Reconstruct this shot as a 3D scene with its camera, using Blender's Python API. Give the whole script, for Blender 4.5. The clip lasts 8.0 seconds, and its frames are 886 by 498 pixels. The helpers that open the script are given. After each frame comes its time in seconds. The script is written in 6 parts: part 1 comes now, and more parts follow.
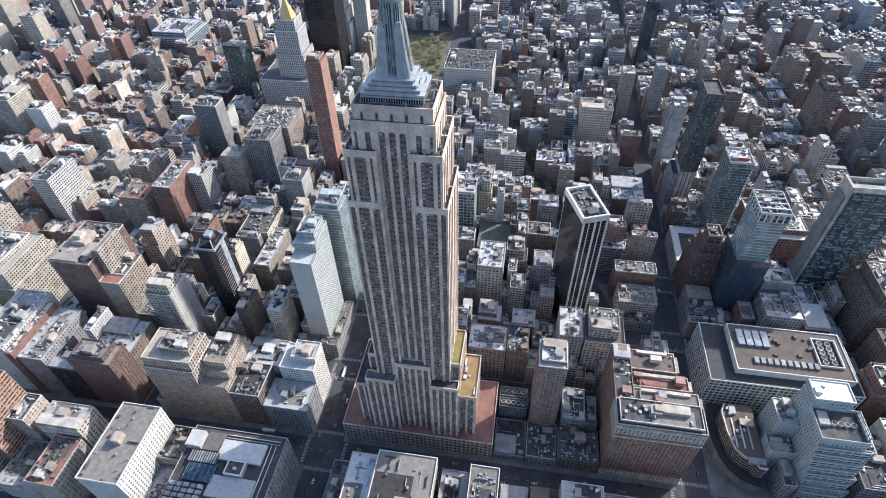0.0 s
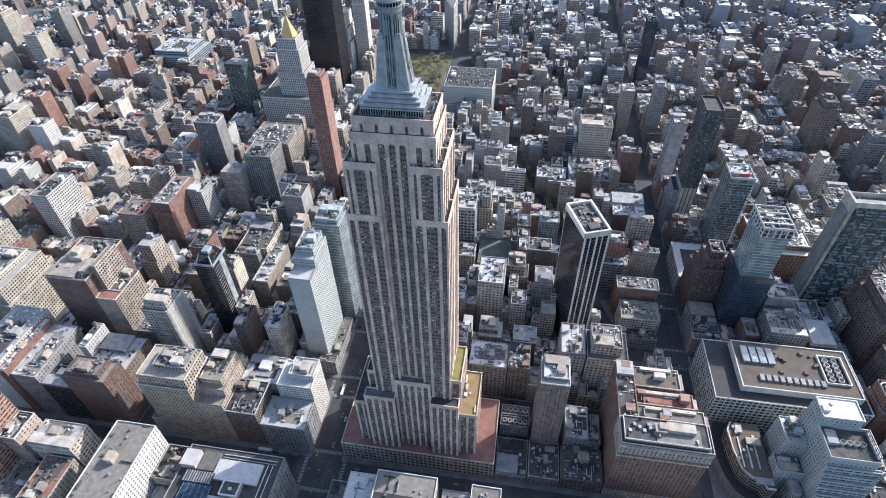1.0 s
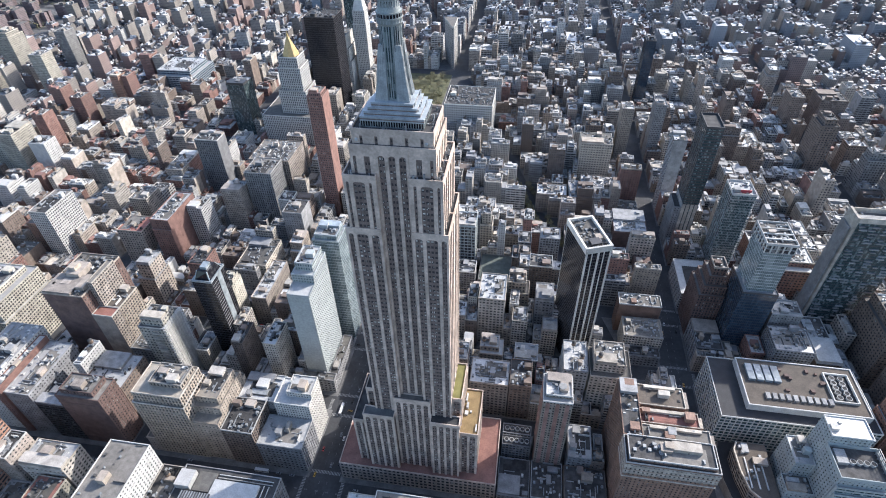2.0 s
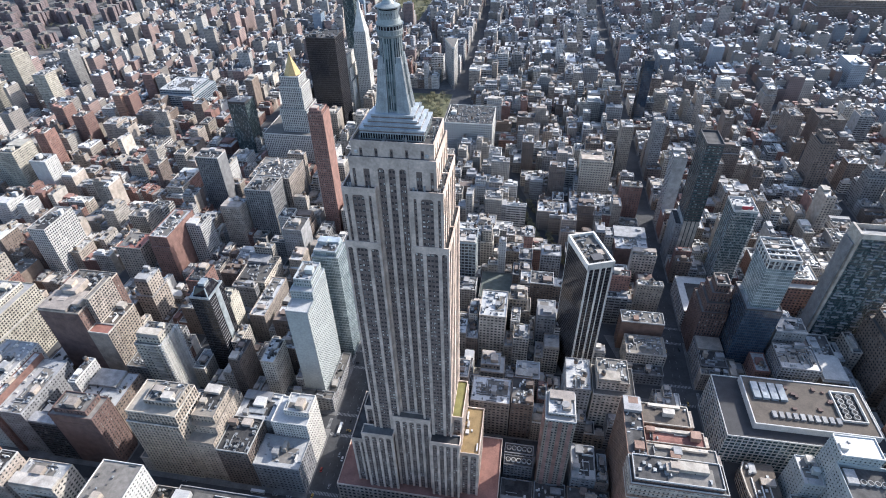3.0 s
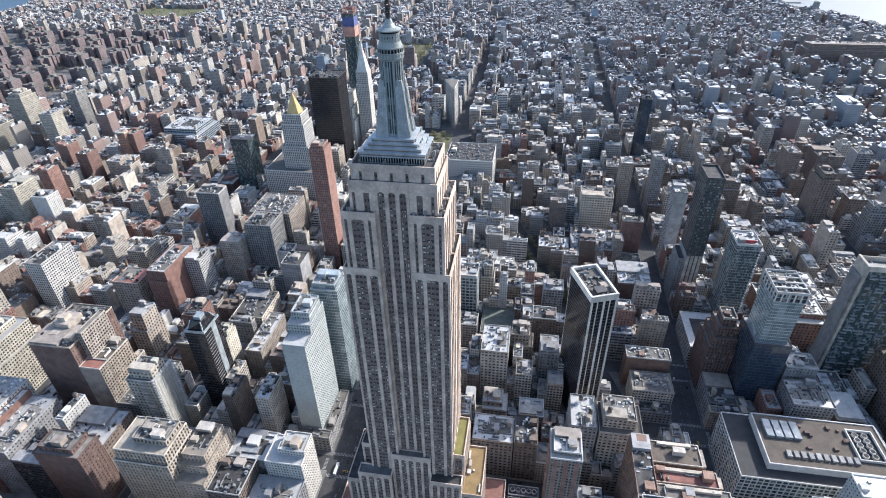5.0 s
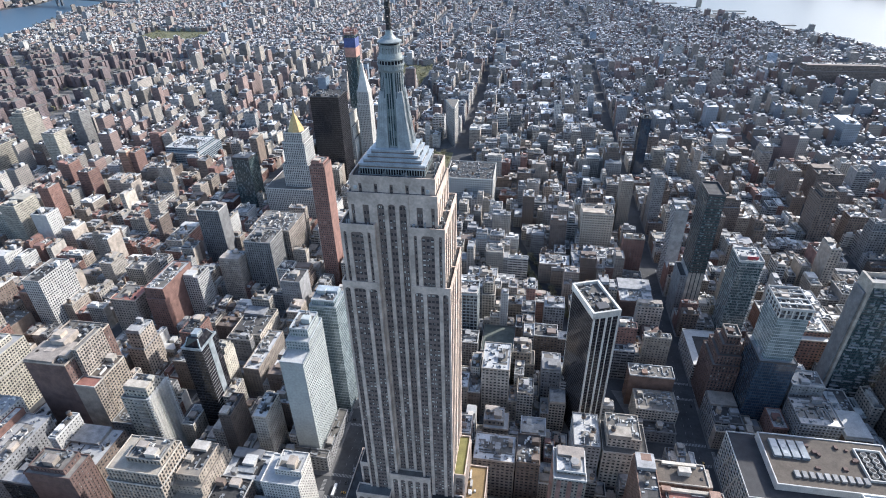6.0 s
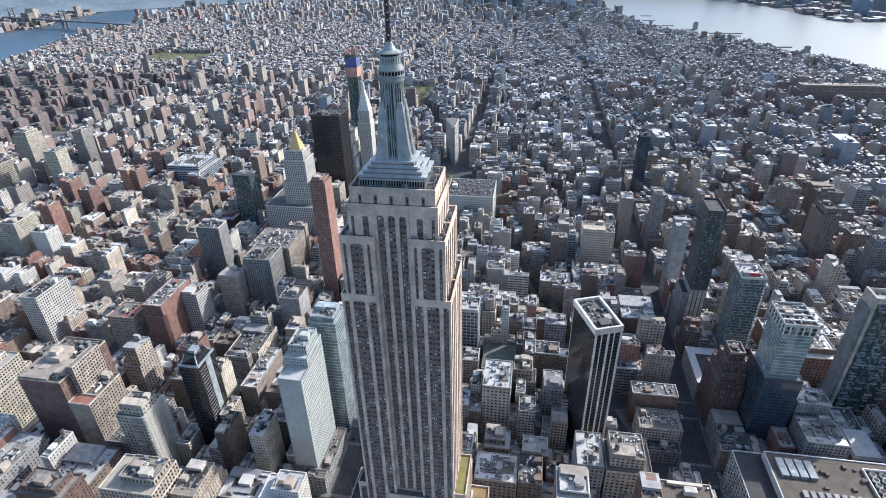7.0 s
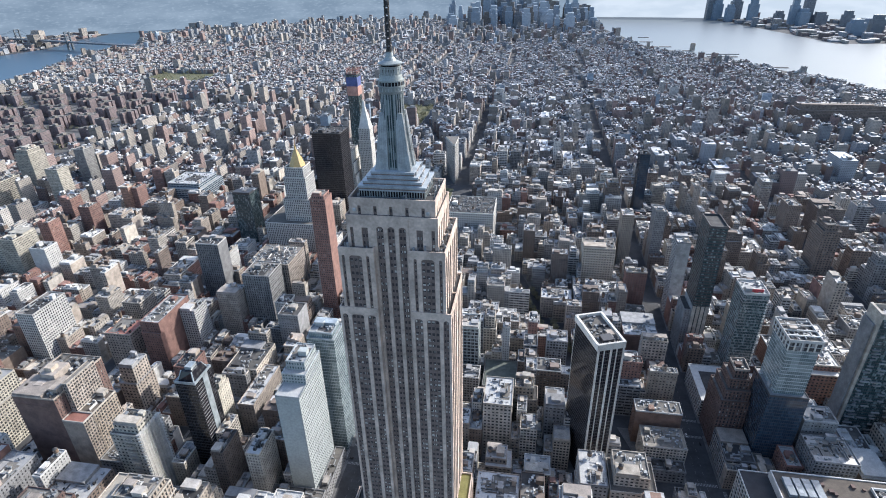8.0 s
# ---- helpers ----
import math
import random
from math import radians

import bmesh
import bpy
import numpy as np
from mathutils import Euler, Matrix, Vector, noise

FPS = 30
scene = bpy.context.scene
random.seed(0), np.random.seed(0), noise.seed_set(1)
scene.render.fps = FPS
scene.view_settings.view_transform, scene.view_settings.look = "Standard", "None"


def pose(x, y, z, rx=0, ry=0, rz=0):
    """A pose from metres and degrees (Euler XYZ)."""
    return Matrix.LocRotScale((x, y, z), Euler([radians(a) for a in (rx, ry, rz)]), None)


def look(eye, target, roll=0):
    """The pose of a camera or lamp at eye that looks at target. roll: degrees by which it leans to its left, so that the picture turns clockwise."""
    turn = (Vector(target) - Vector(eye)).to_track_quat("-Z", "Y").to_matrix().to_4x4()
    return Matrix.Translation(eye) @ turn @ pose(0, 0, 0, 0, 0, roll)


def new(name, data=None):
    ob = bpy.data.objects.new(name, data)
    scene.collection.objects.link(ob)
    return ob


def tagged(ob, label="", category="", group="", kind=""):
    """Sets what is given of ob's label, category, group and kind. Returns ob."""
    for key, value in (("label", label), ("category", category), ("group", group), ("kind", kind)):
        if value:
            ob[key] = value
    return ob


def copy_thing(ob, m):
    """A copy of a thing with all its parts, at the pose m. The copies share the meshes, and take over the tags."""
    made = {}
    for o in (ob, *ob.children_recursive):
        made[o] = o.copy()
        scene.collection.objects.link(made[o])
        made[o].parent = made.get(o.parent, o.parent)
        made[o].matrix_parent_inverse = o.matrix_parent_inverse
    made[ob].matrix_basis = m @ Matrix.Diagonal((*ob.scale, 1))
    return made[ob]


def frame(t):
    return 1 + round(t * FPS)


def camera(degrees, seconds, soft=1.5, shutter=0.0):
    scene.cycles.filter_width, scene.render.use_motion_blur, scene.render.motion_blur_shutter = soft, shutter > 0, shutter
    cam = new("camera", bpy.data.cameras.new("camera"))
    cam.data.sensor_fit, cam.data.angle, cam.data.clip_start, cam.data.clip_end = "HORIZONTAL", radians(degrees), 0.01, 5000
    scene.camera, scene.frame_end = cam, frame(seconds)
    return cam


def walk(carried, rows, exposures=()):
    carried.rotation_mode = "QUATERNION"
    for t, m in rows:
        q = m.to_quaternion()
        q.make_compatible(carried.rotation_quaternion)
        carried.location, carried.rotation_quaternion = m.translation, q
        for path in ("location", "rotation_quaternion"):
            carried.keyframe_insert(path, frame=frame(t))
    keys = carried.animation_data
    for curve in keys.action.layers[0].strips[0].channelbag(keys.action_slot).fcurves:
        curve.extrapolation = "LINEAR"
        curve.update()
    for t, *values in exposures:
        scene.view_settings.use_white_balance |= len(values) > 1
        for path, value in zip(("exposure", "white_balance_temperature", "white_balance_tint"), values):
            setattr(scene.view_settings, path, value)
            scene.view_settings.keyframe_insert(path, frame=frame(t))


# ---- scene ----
# ---- camera ----
cam = camera(77.8, 8.0, soft=1.0)
walk(cam, [
    (0.0, look((65.18, -246.51, 460.12), (27.70, -34.69, 251.00), -1.41)),
    (0.5, look((65.03, -245.90, 457.68), (27.01, -30.67, 252.18), -1.40)),
    (1.0, look((64.88, -245.38, 455.20), (26.32, -26.70, 253.48), -1.39)),
    (1.5, look((64.74, -244.93, 452.69), (25.64, -22.78, 254.90), -1.38)),
    (2.0, look((64.60, -244.54, 450.15), (24.95, -18.92, 256.43), -1.37)),
    (2.5, look((64.47, -244.20, 447.59), (24.28, -15.13, 258.08), -1.36)),
    (3.0, look((64.33, -243.89, 445.02), (23.61, -11.41, 259.82), -1.35)),
    (3.5, look((64.20, -243.62, 442.44), (22.95, -7.78, 261.67), -1.33)),
    (4.0, look((64.07, -243.36, 439.87), (22.31, -4.22, 263.61), -1.32)),
    (4.5, look((63.95, -243.11, 437.30), (21.69, -0.75, 265.62), -1.31)),
    (5.0, look((63.82, -242.86, 434.76), (21.08, 2.64, 267.72), -1.30)),
    (5.5, look((63.70, -242.60, 432.24), (20.49, 5.94, 269.87), -1.29)),
    (6.0, look((63.57, -242.31, 429.74), (19.92, 9.16, 272.08), -1.28)),
    (6.5, look((63.45, -241.99, 427.29), (19.38, 12.29, 274.33), -1.27)),
    (7.0, look((63.33, -241.63, 424.89), (18.85, 15.34, 276.60), -1.26)),
    (7.5, look((63.21, -241.21, 422.53), (18.35, 18.32, 278.90), -1.25)),
    (8.0, look((63.09, -240.73, 420.24), (17.88, 21.23, 281.19), -1.24)),
], [(0.0, 1.46, 5880, 11), (4.0, 1.45, 5850, 10), (8.0, 1.30, 5840, 9)])

# ---- light ----
SUN_TO = Vector((0.635, 0.562, 0.530)).normalized()      # towards the sun: afternoon, from the south-west
world = bpy.data.worlds.new("sky")
scene.world = world
world.use_nodes = True
wn = world.node_tree.nodes
sky = wn.new("ShaderNodeTexSky")
sky.sky_type = "NISHITA"
sky.sun_disc = False
sky.sun_elevation = math.asin(SUN_TO.z)
sky.sun_rotation = math.atan2(SUN_TO.x, SUN_TO.y)
sky.dust_density = 2.0
wn["Background"].inputs["Strength"].default_value = 0.115
world.node_tree.links.new(sky.outputs["Color"], wn["Background"].inputs["Color"])
sun = new("sun", bpy.data.lights.new("sun", "SUN"))
sun.data.energy = 2.7
sun.data.angle = radians(0.6)
sun.data.color = (1.0, 0.91, 0.80)
sun.matrix_world = look(SUN_TO * 900, (0, 0, 0))


# ---- materials ----
def links(m):
    return m.node_tree.nodes, m.node_tree.links


def node(m, kind, **values):
    n = m.node_tree.nodes.new(kind)
    for key, value in values.items():
        n.inputs[key].default_value = value
    return n


def math_node(m, op, a, b=None):
    n = m.node_tree.nodes.new("ShaderNodeMath")
    n.operation = op
    for i, v in enumerate((a, b)):
        if v is None:
            continue
        if isinstance(v, (int, float)):
            n.inputs[i].default_value = v
        else:
            m.node_tree.links.new(v, n.inputs[i])
    return n.outputs[0]


def mix_color(m, fac, a, b, blend="MIX"):
    n = m.node_tree.nodes.new("ShaderNodeMix")
    n.data_type = "RGBA"
    n.blend_type = blend
    for i, v in ((0, fac), (6, a), (7, b)):
        if isinstance(v, (int, float)):
            n.inputs[i].default_value = v
        elif isinstance(v, (tuple, list)):
            n.inputs[i].default_value = (*v[:3], 1)
        else:
            m.node_tree.links.new(v, n.inputs[i])
    return n.outputs[2]


def ramp(m, value, a, b, lo=0.0, hi=1.0):
    n = m.node_tree.nodes.new("ShaderNodeMapRange")
    m.node_tree.links.new(value, n.inputs[0])
    for i, v in zip((1, 2, 3, 4), (a, b, lo, hi)):
        n.inputs[i].default_value = v
    return n.outputs[0]


def noise_of(m, coords, scale, detail=3.0):
    n = node(m, "ShaderNodeTexNoise", Scale=scale, Detail=detail)
    m.node_tree.links.new(coords, n.inputs["Vector"])
    return n.outputs["Fac"]


def surface(name, base, rough=0.8, metal=0.0, other=None, stain=0.35, grain=0.15, size=6.0, vary=0.25, island=False, bump=0.15):
    """A worn surface: base colour with stains some metres wide, finer grain, and a tone that differs from thing to thing."""
    m = bpy.data.materials.new(name)
    m.use_nodes = True
    nodes, wires = links(m)
    shader = nodes["Principled BSDF"]
    pos = nodes.new("ShaderNodeNewGeometry")
    rand = pos.outputs["Random Per Island"] if island else nodes.new("ShaderNodeObjectInfo").outputs["Random"]
    broad = noise_of(m, pos.outputs["Position"], 1 / size)
    fine = noise_of(m, pos.outputs["Position"], 6 / size, 4.0)
    pick = ramp(m, rand, 0.36, 0.64) if island else rand
    color = mix_color(m, pick, base, other) if other else mix_color(m, 0.0, base, base)
    color = mix_color(m, 1.0, color, mix_color(m, ramp(m, broad, 0.3, 0.7), (1 - stain,) * 3, (1 + stain * 0.4,) * 3), "MULTIPLY")
    color = mix_color(m, 1.0, color, mix_color(m, ramp(m, fine, 0.3, 0.7), (1 - grain,) * 3, (1 + grain,) * 3), "MULTIPLY")
    tone = node(m, "ShaderNodeTexWhiteNoise")
    tone.noise_dimensions = "1D"
    wires.new(rand, tone.inputs["W"])
    color = mix_color(m, 1.0, color, mix_color(m, tone.outputs["Value"], (1 - vary,) * 3, (1 + vary,) * 3), "MULTIPLY")
    wires.new(color, shader.inputs["Base Color"])
    shader.inputs["Roughness"].default_value = rough
    shader.inputs["Metallic"].default_value = metal
    if bump:
        b = node(m, "ShaderNodeBump", Strength=bump, Distance=0.2)
        wires.new(fine, b.inputs["Height"])
        wires.new(b.outputs["Normal"], shader.inputs["Normal"])
    return m


def window_cells(m, floor, bay):
    """Random numbers, one for each window: its cell is a bay wide and a floor high."""
    nodes, wires = links(m)
    pos = nodes.new("ShaderNodeNewGeometry")
    snap = nodes.new("ShaderNodeVectorMath")
    snap.operation = "SNAP"
    wires.new(pos.outputs["Position"], snap.inputs[0])
    snap.inputs[1].default_value = (bay, bay, floor)
    cell = nodes.new("ShaderNodeTexWhiteNoise")
    cell.noise_dimensions = "3D"
    wires.new(snap.outputs[0], cell.inputs["Vector"])
    return cell.outputs["Value"]


def glazing(name, dark, pale, share=0.25, rough=0.12, floor=3.6, bay=1.6, metal=0.0, gloss=0.3):
    """Window glass before rooms: most are dark, a share of them have pale blinds down."""
    m = bpy.data.materials.new(name)
    m.use_nodes = True
    nodes, wires = links(m)
    shader = nodes["Principled BSDF"]
    cell = window_cells(m, floor, bay)
    color = mix_color(m, ramp(m, cell, 1 - share, 1.0), dark, pale)
    wires.new(color, shader.inputs["Base Color"])
    shader.inputs["Roughness"].default_value = rough
    shader.inputs["Metallic"].default_value = metal
    shader.inputs["Specular IOR Level"].default_value = gloss
    return m


def far_facade(name, base, other, glass=(0.05, 0.06, 0.075), bay=3.4, floor=3.5, open_u=0.5, open_z=0.5, rough=0.8, vary=0.35):
    """Walls of buildings so far off that a window is hardly a dot: rows of windows on two sides of the wall's run."""
    m = bpy.data.materials.new(name)
    m.use_nodes = True
    nodes, wires = links(m)
    shader = nodes["Principled BSDF"]
    geo = nodes.new("ShaderNodeNewGeometry")
    xyz = nodes.new("ShaderNodeSeparateXYZ")
    wires.new(geo.outputs["Position"], xyz.inputs[0])
    nrm = nodes.new("ShaderNodeSeparateXYZ")
    wires.new(geo.outputs["Normal"], nrm.inputs[0])
    side = math_node(m, "GREATER_THAN", math_node(m, "ABSOLUTE", nrm.outputs[0]), 0.7)
    run = math_node(m, "ADD", math_node(m, "MULTIPLY", xyz.outputs[1], side),
                    math_node(m, "MULTIPLY", xyz.outputs[0], math_node(m, "SUBTRACT", 1.0, side)))
    rand = geo.outputs["Random Per Island"]
    u = math_node(m, "FRACT", math_node(m, "DIVIDE", run, bay))
    v = math_node(m, "FRACT", math_node(m, "DIVIDE", xyz.outputs[2], floor))
    opening = math_node(m, "MULTIPLY", math_node(m, "LESS_THAN", u, open_u), math_node(m, "LESS_THAN", v, open_z))
    color = mix_color(m, rand, base, other)
    tone = node(m, "ShaderNodeTexWhiteNoise")
    tone.noise_dimensions = "1D"
    wires.new(rand, tone.inputs["W"])
    color = mix_color(m, 1.0, color, mix_color(m, tone.outputs["Value"], (1 - vary,) * 3, (1 + vary,) * 3), "MULTIPLY")
    broad = noise_of(m, geo.outputs["Position"], 0.08)
    color = mix_color(m, 1.0, color, mix_color(m, ramp(m, broad, 0.3, 0.7), (0.75,) * 3, (1.1,) * 3), "MULTIPLY")
    wires.new(mix_color(m, opening, color, glass), shader.inputs["Base Color"])
    wires.new(ramp(m, opening, 0.0, 1.0, rough, 0.2), shader.inputs["Roughness"])
    return m


WALL = {
    "red": surface("red_brick", (0.235, 0.13, 0.105), other=(0.265, 0.16, 0.135)),
    "brown": surface("brown_brick", (0.20, 0.155, 0.125), other=(0.165, 0.13, 0.11)),
    "russet": surface("russet_brick", (0.27, 0.17, 0.125), other=(0.25, 0.16, 0.12)),
    "tan": surface("tan_brick", (0.36, 0.305, 0.245), other=(0.31, 0.27, 0.235)),
    "buff": surface("buff_limestone", (0.44, 0.39, 0.32), other=(0.40, 0.37, 0.33)),
    "grey": surface("grey_concrete", (0.30, 0.295, 0.285), other=(0.22, 0.22, 0.225)),
    "white": surface("white_glazed_brick", (0.52, 0.51, 0.48), other=(0.44, 0.43, 0.41), stain=0.2),
    "dark": surface("dark_metal_and_stone", (0.065, 0.06, 0.06), other=(0.045, 0.045, 0.05), rough=0.45),
    "orange": surface("orange_brick", (0.31, 0.18, 0.125), other=(0.28, 0.17, 0.125)),
    "umber": surface("umber_brick", (0.13, 0.082, 0.068), other=(0.12, 0.08, 0.07)),
    "cream": surface("cream_brick", (0.44, 0.405, 0.33), other=(0.42, 0.39, 0.33)),
    "marble": surface("pale_marble", (0.60, 0.58, 0.53), other=(0.56, 0.54, 0.50), stain=0.2),
    "pale": surface("pale_green_grey_concrete", (0.36, 0.385, 0.375), other=(0.34, 0.37, 0.36), stain=0.12, size=12, vary=0.05),
    "steel": surface("pale_metal_mullions", (0.45, 0.49, 0.50), rough=0.4, other=(0.36, 0.40, 0.42), metal=0.3),
}
GLASS = {
    "room": glazing("window_glass", (0.045, 0.046, 0.05), (0.32, 0.31, 0.29), 0.22, gloss=0.4),
    "blue": glazing("blue_curtain_glass", (0.018, 0.035, 0.06), (0.05, 0.085, 0.12), 0.5, 0.06, 3.6, 1.5, 0.0, 0.6),
    "green": glazing("green_curtain_glass", (0.035, 0.06, 0.065), (0.22, 0.27, 0.27), 0.4, 0.06, 3.4, 1.5, 0.0, 0.6),
    "pale": glazing("pale_curtain_glass", (0.12, 0.155, 0.16), (0.26, 0.31, 0.31), 0.5, 0.06, 7.2, 6.0, 0.0, 0.6),
    "rooflight": glazing("pale_rooflight_glass", (0.17, 0.20, 0.22), (0.33, 0.36, 0.375), 0.6, 0.15, 2.0, 3.0, 0.0, 0.6),
    "black": glazing("black_curtain_glass", (0.014, 0.014, 0.018), (0.05, 0.05, 0.055), 0.2, 0.1),
}
ROOF = {
    "tar": surface("tar_roof", (0.038, 0.037, 0.037), other=(0.075, 0.072, 0.07), rough=0.9, stain=0.5, size=5),
    "gravel": surface("gravel_roof", (0.115, 0.108, 0.097), other=(0.185, 0.17, 0.15), rough=0.9, stain=0.3, size=4),
    "silver": surface("silver_painted_roof", (0.26, 0.255, 0.25), other=(0.42, 0.415, 0.40), rough=0.5, metal=0.15, stain=0.16, size=3),
    "white": surface("white_membrane_roof", (0.47, 0.465, 0.45), other=(0.37, 0.37, 0.36), rough=0.55, stain=0.18, size=5),
    "slate": surface("dark_terrace_pavers", (0.03, 0.03, 0.033), other=(0.035, 0.034, 0.035), rough=0.8, stain=0.3, size=6),
    "sand": surface("sand_coloured_roof_coating", (0.27, 0.24, 0.195), other=(0.24, 0.215, 0.18), rough=0.75, stain=0.2, size=4),
    "brown": surface("brown_paver_roof", (0.095, 0.079, 0.064), other=(0.12, 0.098, 0.078), rough=0.9, stain=0.25, size=7),
    "red": surface("red_tile_roof", (0.20, 0.085, 0.07), other=(0.24, 0.11, 0.085), rough=0.85, stain=0.3, size=6),
}
ASPHALT = surface("asphalt", (0.052, 0.053, 0.056), rough=0.9, stain=0.35, size=14, vary=0.0, bump=0)
CONCRETE = surface("pavement_concrete", (0.145, 0.142, 0.137), rough=0.9, stain=0.35, size=9, vary=0.1)
METAL = surface("galvanised_metal", (0.27, 0.28, 0.285), rough=0.6, metal=0.25, stain=0.3, size=3)
PAINT = surface("road_paint", (0.30, 0.30, 0.29), rough=0.8, stain=0.5, size=2, vary=0.0, bump=0)
TANK_WOOD = surface("tank_cedar", (0.17, 0.115, 0.08), other=(0.26, 0.20, 0.15), rough=0.9, size=2)
LEAF = surface("spring_leaves", (0.15, 0.15, 0.07), other=(0.21, 0.185, 0.11), rough=0.9, size=1.5, vary=0.3)
BARK = surface("bark", (0.10, 0.08, 0.06), rough=0.95, size=1)
GRASS = surface("lawn_grass", (0.115, 0.115, 0.06), rough=0.95, size=9, stain=0.5)
# Far walls; the glass kinds are lightened, with haze in their colour.
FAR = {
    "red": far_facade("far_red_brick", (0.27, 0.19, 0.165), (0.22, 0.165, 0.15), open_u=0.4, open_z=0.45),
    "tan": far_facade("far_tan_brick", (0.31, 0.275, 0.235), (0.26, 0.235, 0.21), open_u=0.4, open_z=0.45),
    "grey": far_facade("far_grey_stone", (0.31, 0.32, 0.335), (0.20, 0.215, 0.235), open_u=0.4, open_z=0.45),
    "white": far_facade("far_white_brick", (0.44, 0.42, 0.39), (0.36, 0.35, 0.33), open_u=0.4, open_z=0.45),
    "glass": far_facade("far_haze_glass", (0.34, 0.40, 0.46), (0.24, 0.30, 0.36), glass=(0.16, 0.21, 0.27), open_u=0.7, open_z=0.6, rough=0.3),
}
# Paler still: distance haze put into the base colours.
FAR["pale"] = far_facade("far_haze_pale_glass", (0.52, 0.57, 0.62), (0.36, 0.41, 0.46), glass=(0.30, 0.35, 0.41), open_u=0.7, open_z=0.6, rough=0.35)
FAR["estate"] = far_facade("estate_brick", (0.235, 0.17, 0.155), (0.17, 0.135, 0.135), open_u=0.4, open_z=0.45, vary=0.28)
FAR_ROOF = surface("far_roofs", (0.075, 0.075, 0.08), other=(0.54, 0.54, 0.535), rough=0.5, island=True, vary=0.35, size=8, bump=0)


# ---- mesh tools ----
class Shape:
    """Collects the faces of one mesh, with a material slot for each."""

    def __init__(self):
        self.v, self.f, self.s = [], [], []

    def box(self, x0, x1, y0, y1, z0, z1, sides="nsewt", slot=0):
        i = len(self.v)
        self.v += [(x0, y0, z0), (x1, y0, z0), (x1, y1, z0), (x0, y1, z0), (x0, y0, z1), (x1, y0, z1), (x1, y1, z1), (x0, y1, z1)]
        for c in sides:
            a, b, d, e = SIDES[c]
            self.f.append((i + a, i + b, i + d, i + e))
            self.s.append(slot)

    def prism(self, ring, z0, z1, slot=0, top=True, slot_top=None, ring_top=None):
        """A ring of (x, y) going anticlockwise, drawn up from z0 to z1; ring_top for a taper."""
        n, i = len(ring), len(self.v)
        self.v += [(x, y, z0) for x, y in ring] + [(x, y, z1) for x, y in (ring_top or ring)]
        for k in range(n):
            self.f.append((i + k, i + (k + 1) % n, i + n + (k + 1) % n, i + n + k))
            self.s.append(slot)
        if top:
            self.f.append(tuple(i + n + k for k in range(n)))
            self.s.append(slot if slot_top is None else slot_top)

    def tube(self, x, y, z0, z1, r0, r1=None, n=12, slot=0, top=True):
        r1 = r0 if r1 is None else r1
        turn = [(math.cos(2 * math.pi * k / n), math.sin(2 * math.pi * k / n)) for k in range(n)]
        self.prism([(x + r0 * c, y + r0 * s) for c, s in turn], z0, z1, slot, top,
                   ring_top=[(x + r1 * c, y + r1 * s) for c, s in turn])

    def mesh(self, name, *materials):
        me = bpy.data.meshes.new(name)
        me.from_pydata(self.v, [], self.f)
        for m in materials:
            me.materials.append(m)
        if len(materials) > 1:
            me.polygons.foreach_set("material_index", np.array(self.s, dtype=np.int32))
        me.update()
        return me


SIDES = {"n": (0, 1, 5, 4), "w": (1, 2, 6, 5), "s": (2, 3, 7, 6), "e": (3, 0, 4, 7), "t": (4, 5, 6, 7), "b": (3, 2, 1, 0)}


def part(name, shape, material, parent, label=""):
    """One mesh under a thing or a part. The shape's coordinates are the place's own."""
    mats = material if isinstance(material, (list, tuple)) else [material]
    ob = new(name, shape.mesh(name, *mats))
    ob.parent = parent
    if parent is not None:
        ob.matrix_parent_inverse = Matrix.Translation(-world_place(parent))
    return tagged(ob, label)


def world_place(ob):
    return ob.location.copy()


def thing(name, x, y, z, label, category, group=""):
    root = new(name)
    root.empty_display_size = 1.0
    root.location = (x, y, z)
    return tagged(root, label, category, group)


# pier share, spandrel share, bay, floor height, recess
STYLE = {
    "loft": (0.42, 0.46, 3.7, 3.8, 0.35),
    "punched": (0.56, 0.50, 3.1, 3.4, 0.30),
    "dense": (0.46, 0.46, 2.4, 3.3, 0.30),
    "ribbon": (0.10, 0.46, 6.0, 3.7, 0.30),
    "piers": (0.42, 0.22, 3.0, 3.8, 0.60),
    "stripes": (0.20, 0.02, 5.6, 3.8, 0.80),
    "frames": (0.17, 0.22, 4.4, 4.3, 0.5),
    "curtain": (0.07, 0.16, 1.6, 3.6, 0.12),
    "gallery": (0.30, 0.16, 1.25, 3.8, 0.30),
    "grid": (0.30, 0.34, 3.0, 3.5, 0.55),
    "shop": (0.36, 0.34, 3.7, 4.6, 0.45),
}


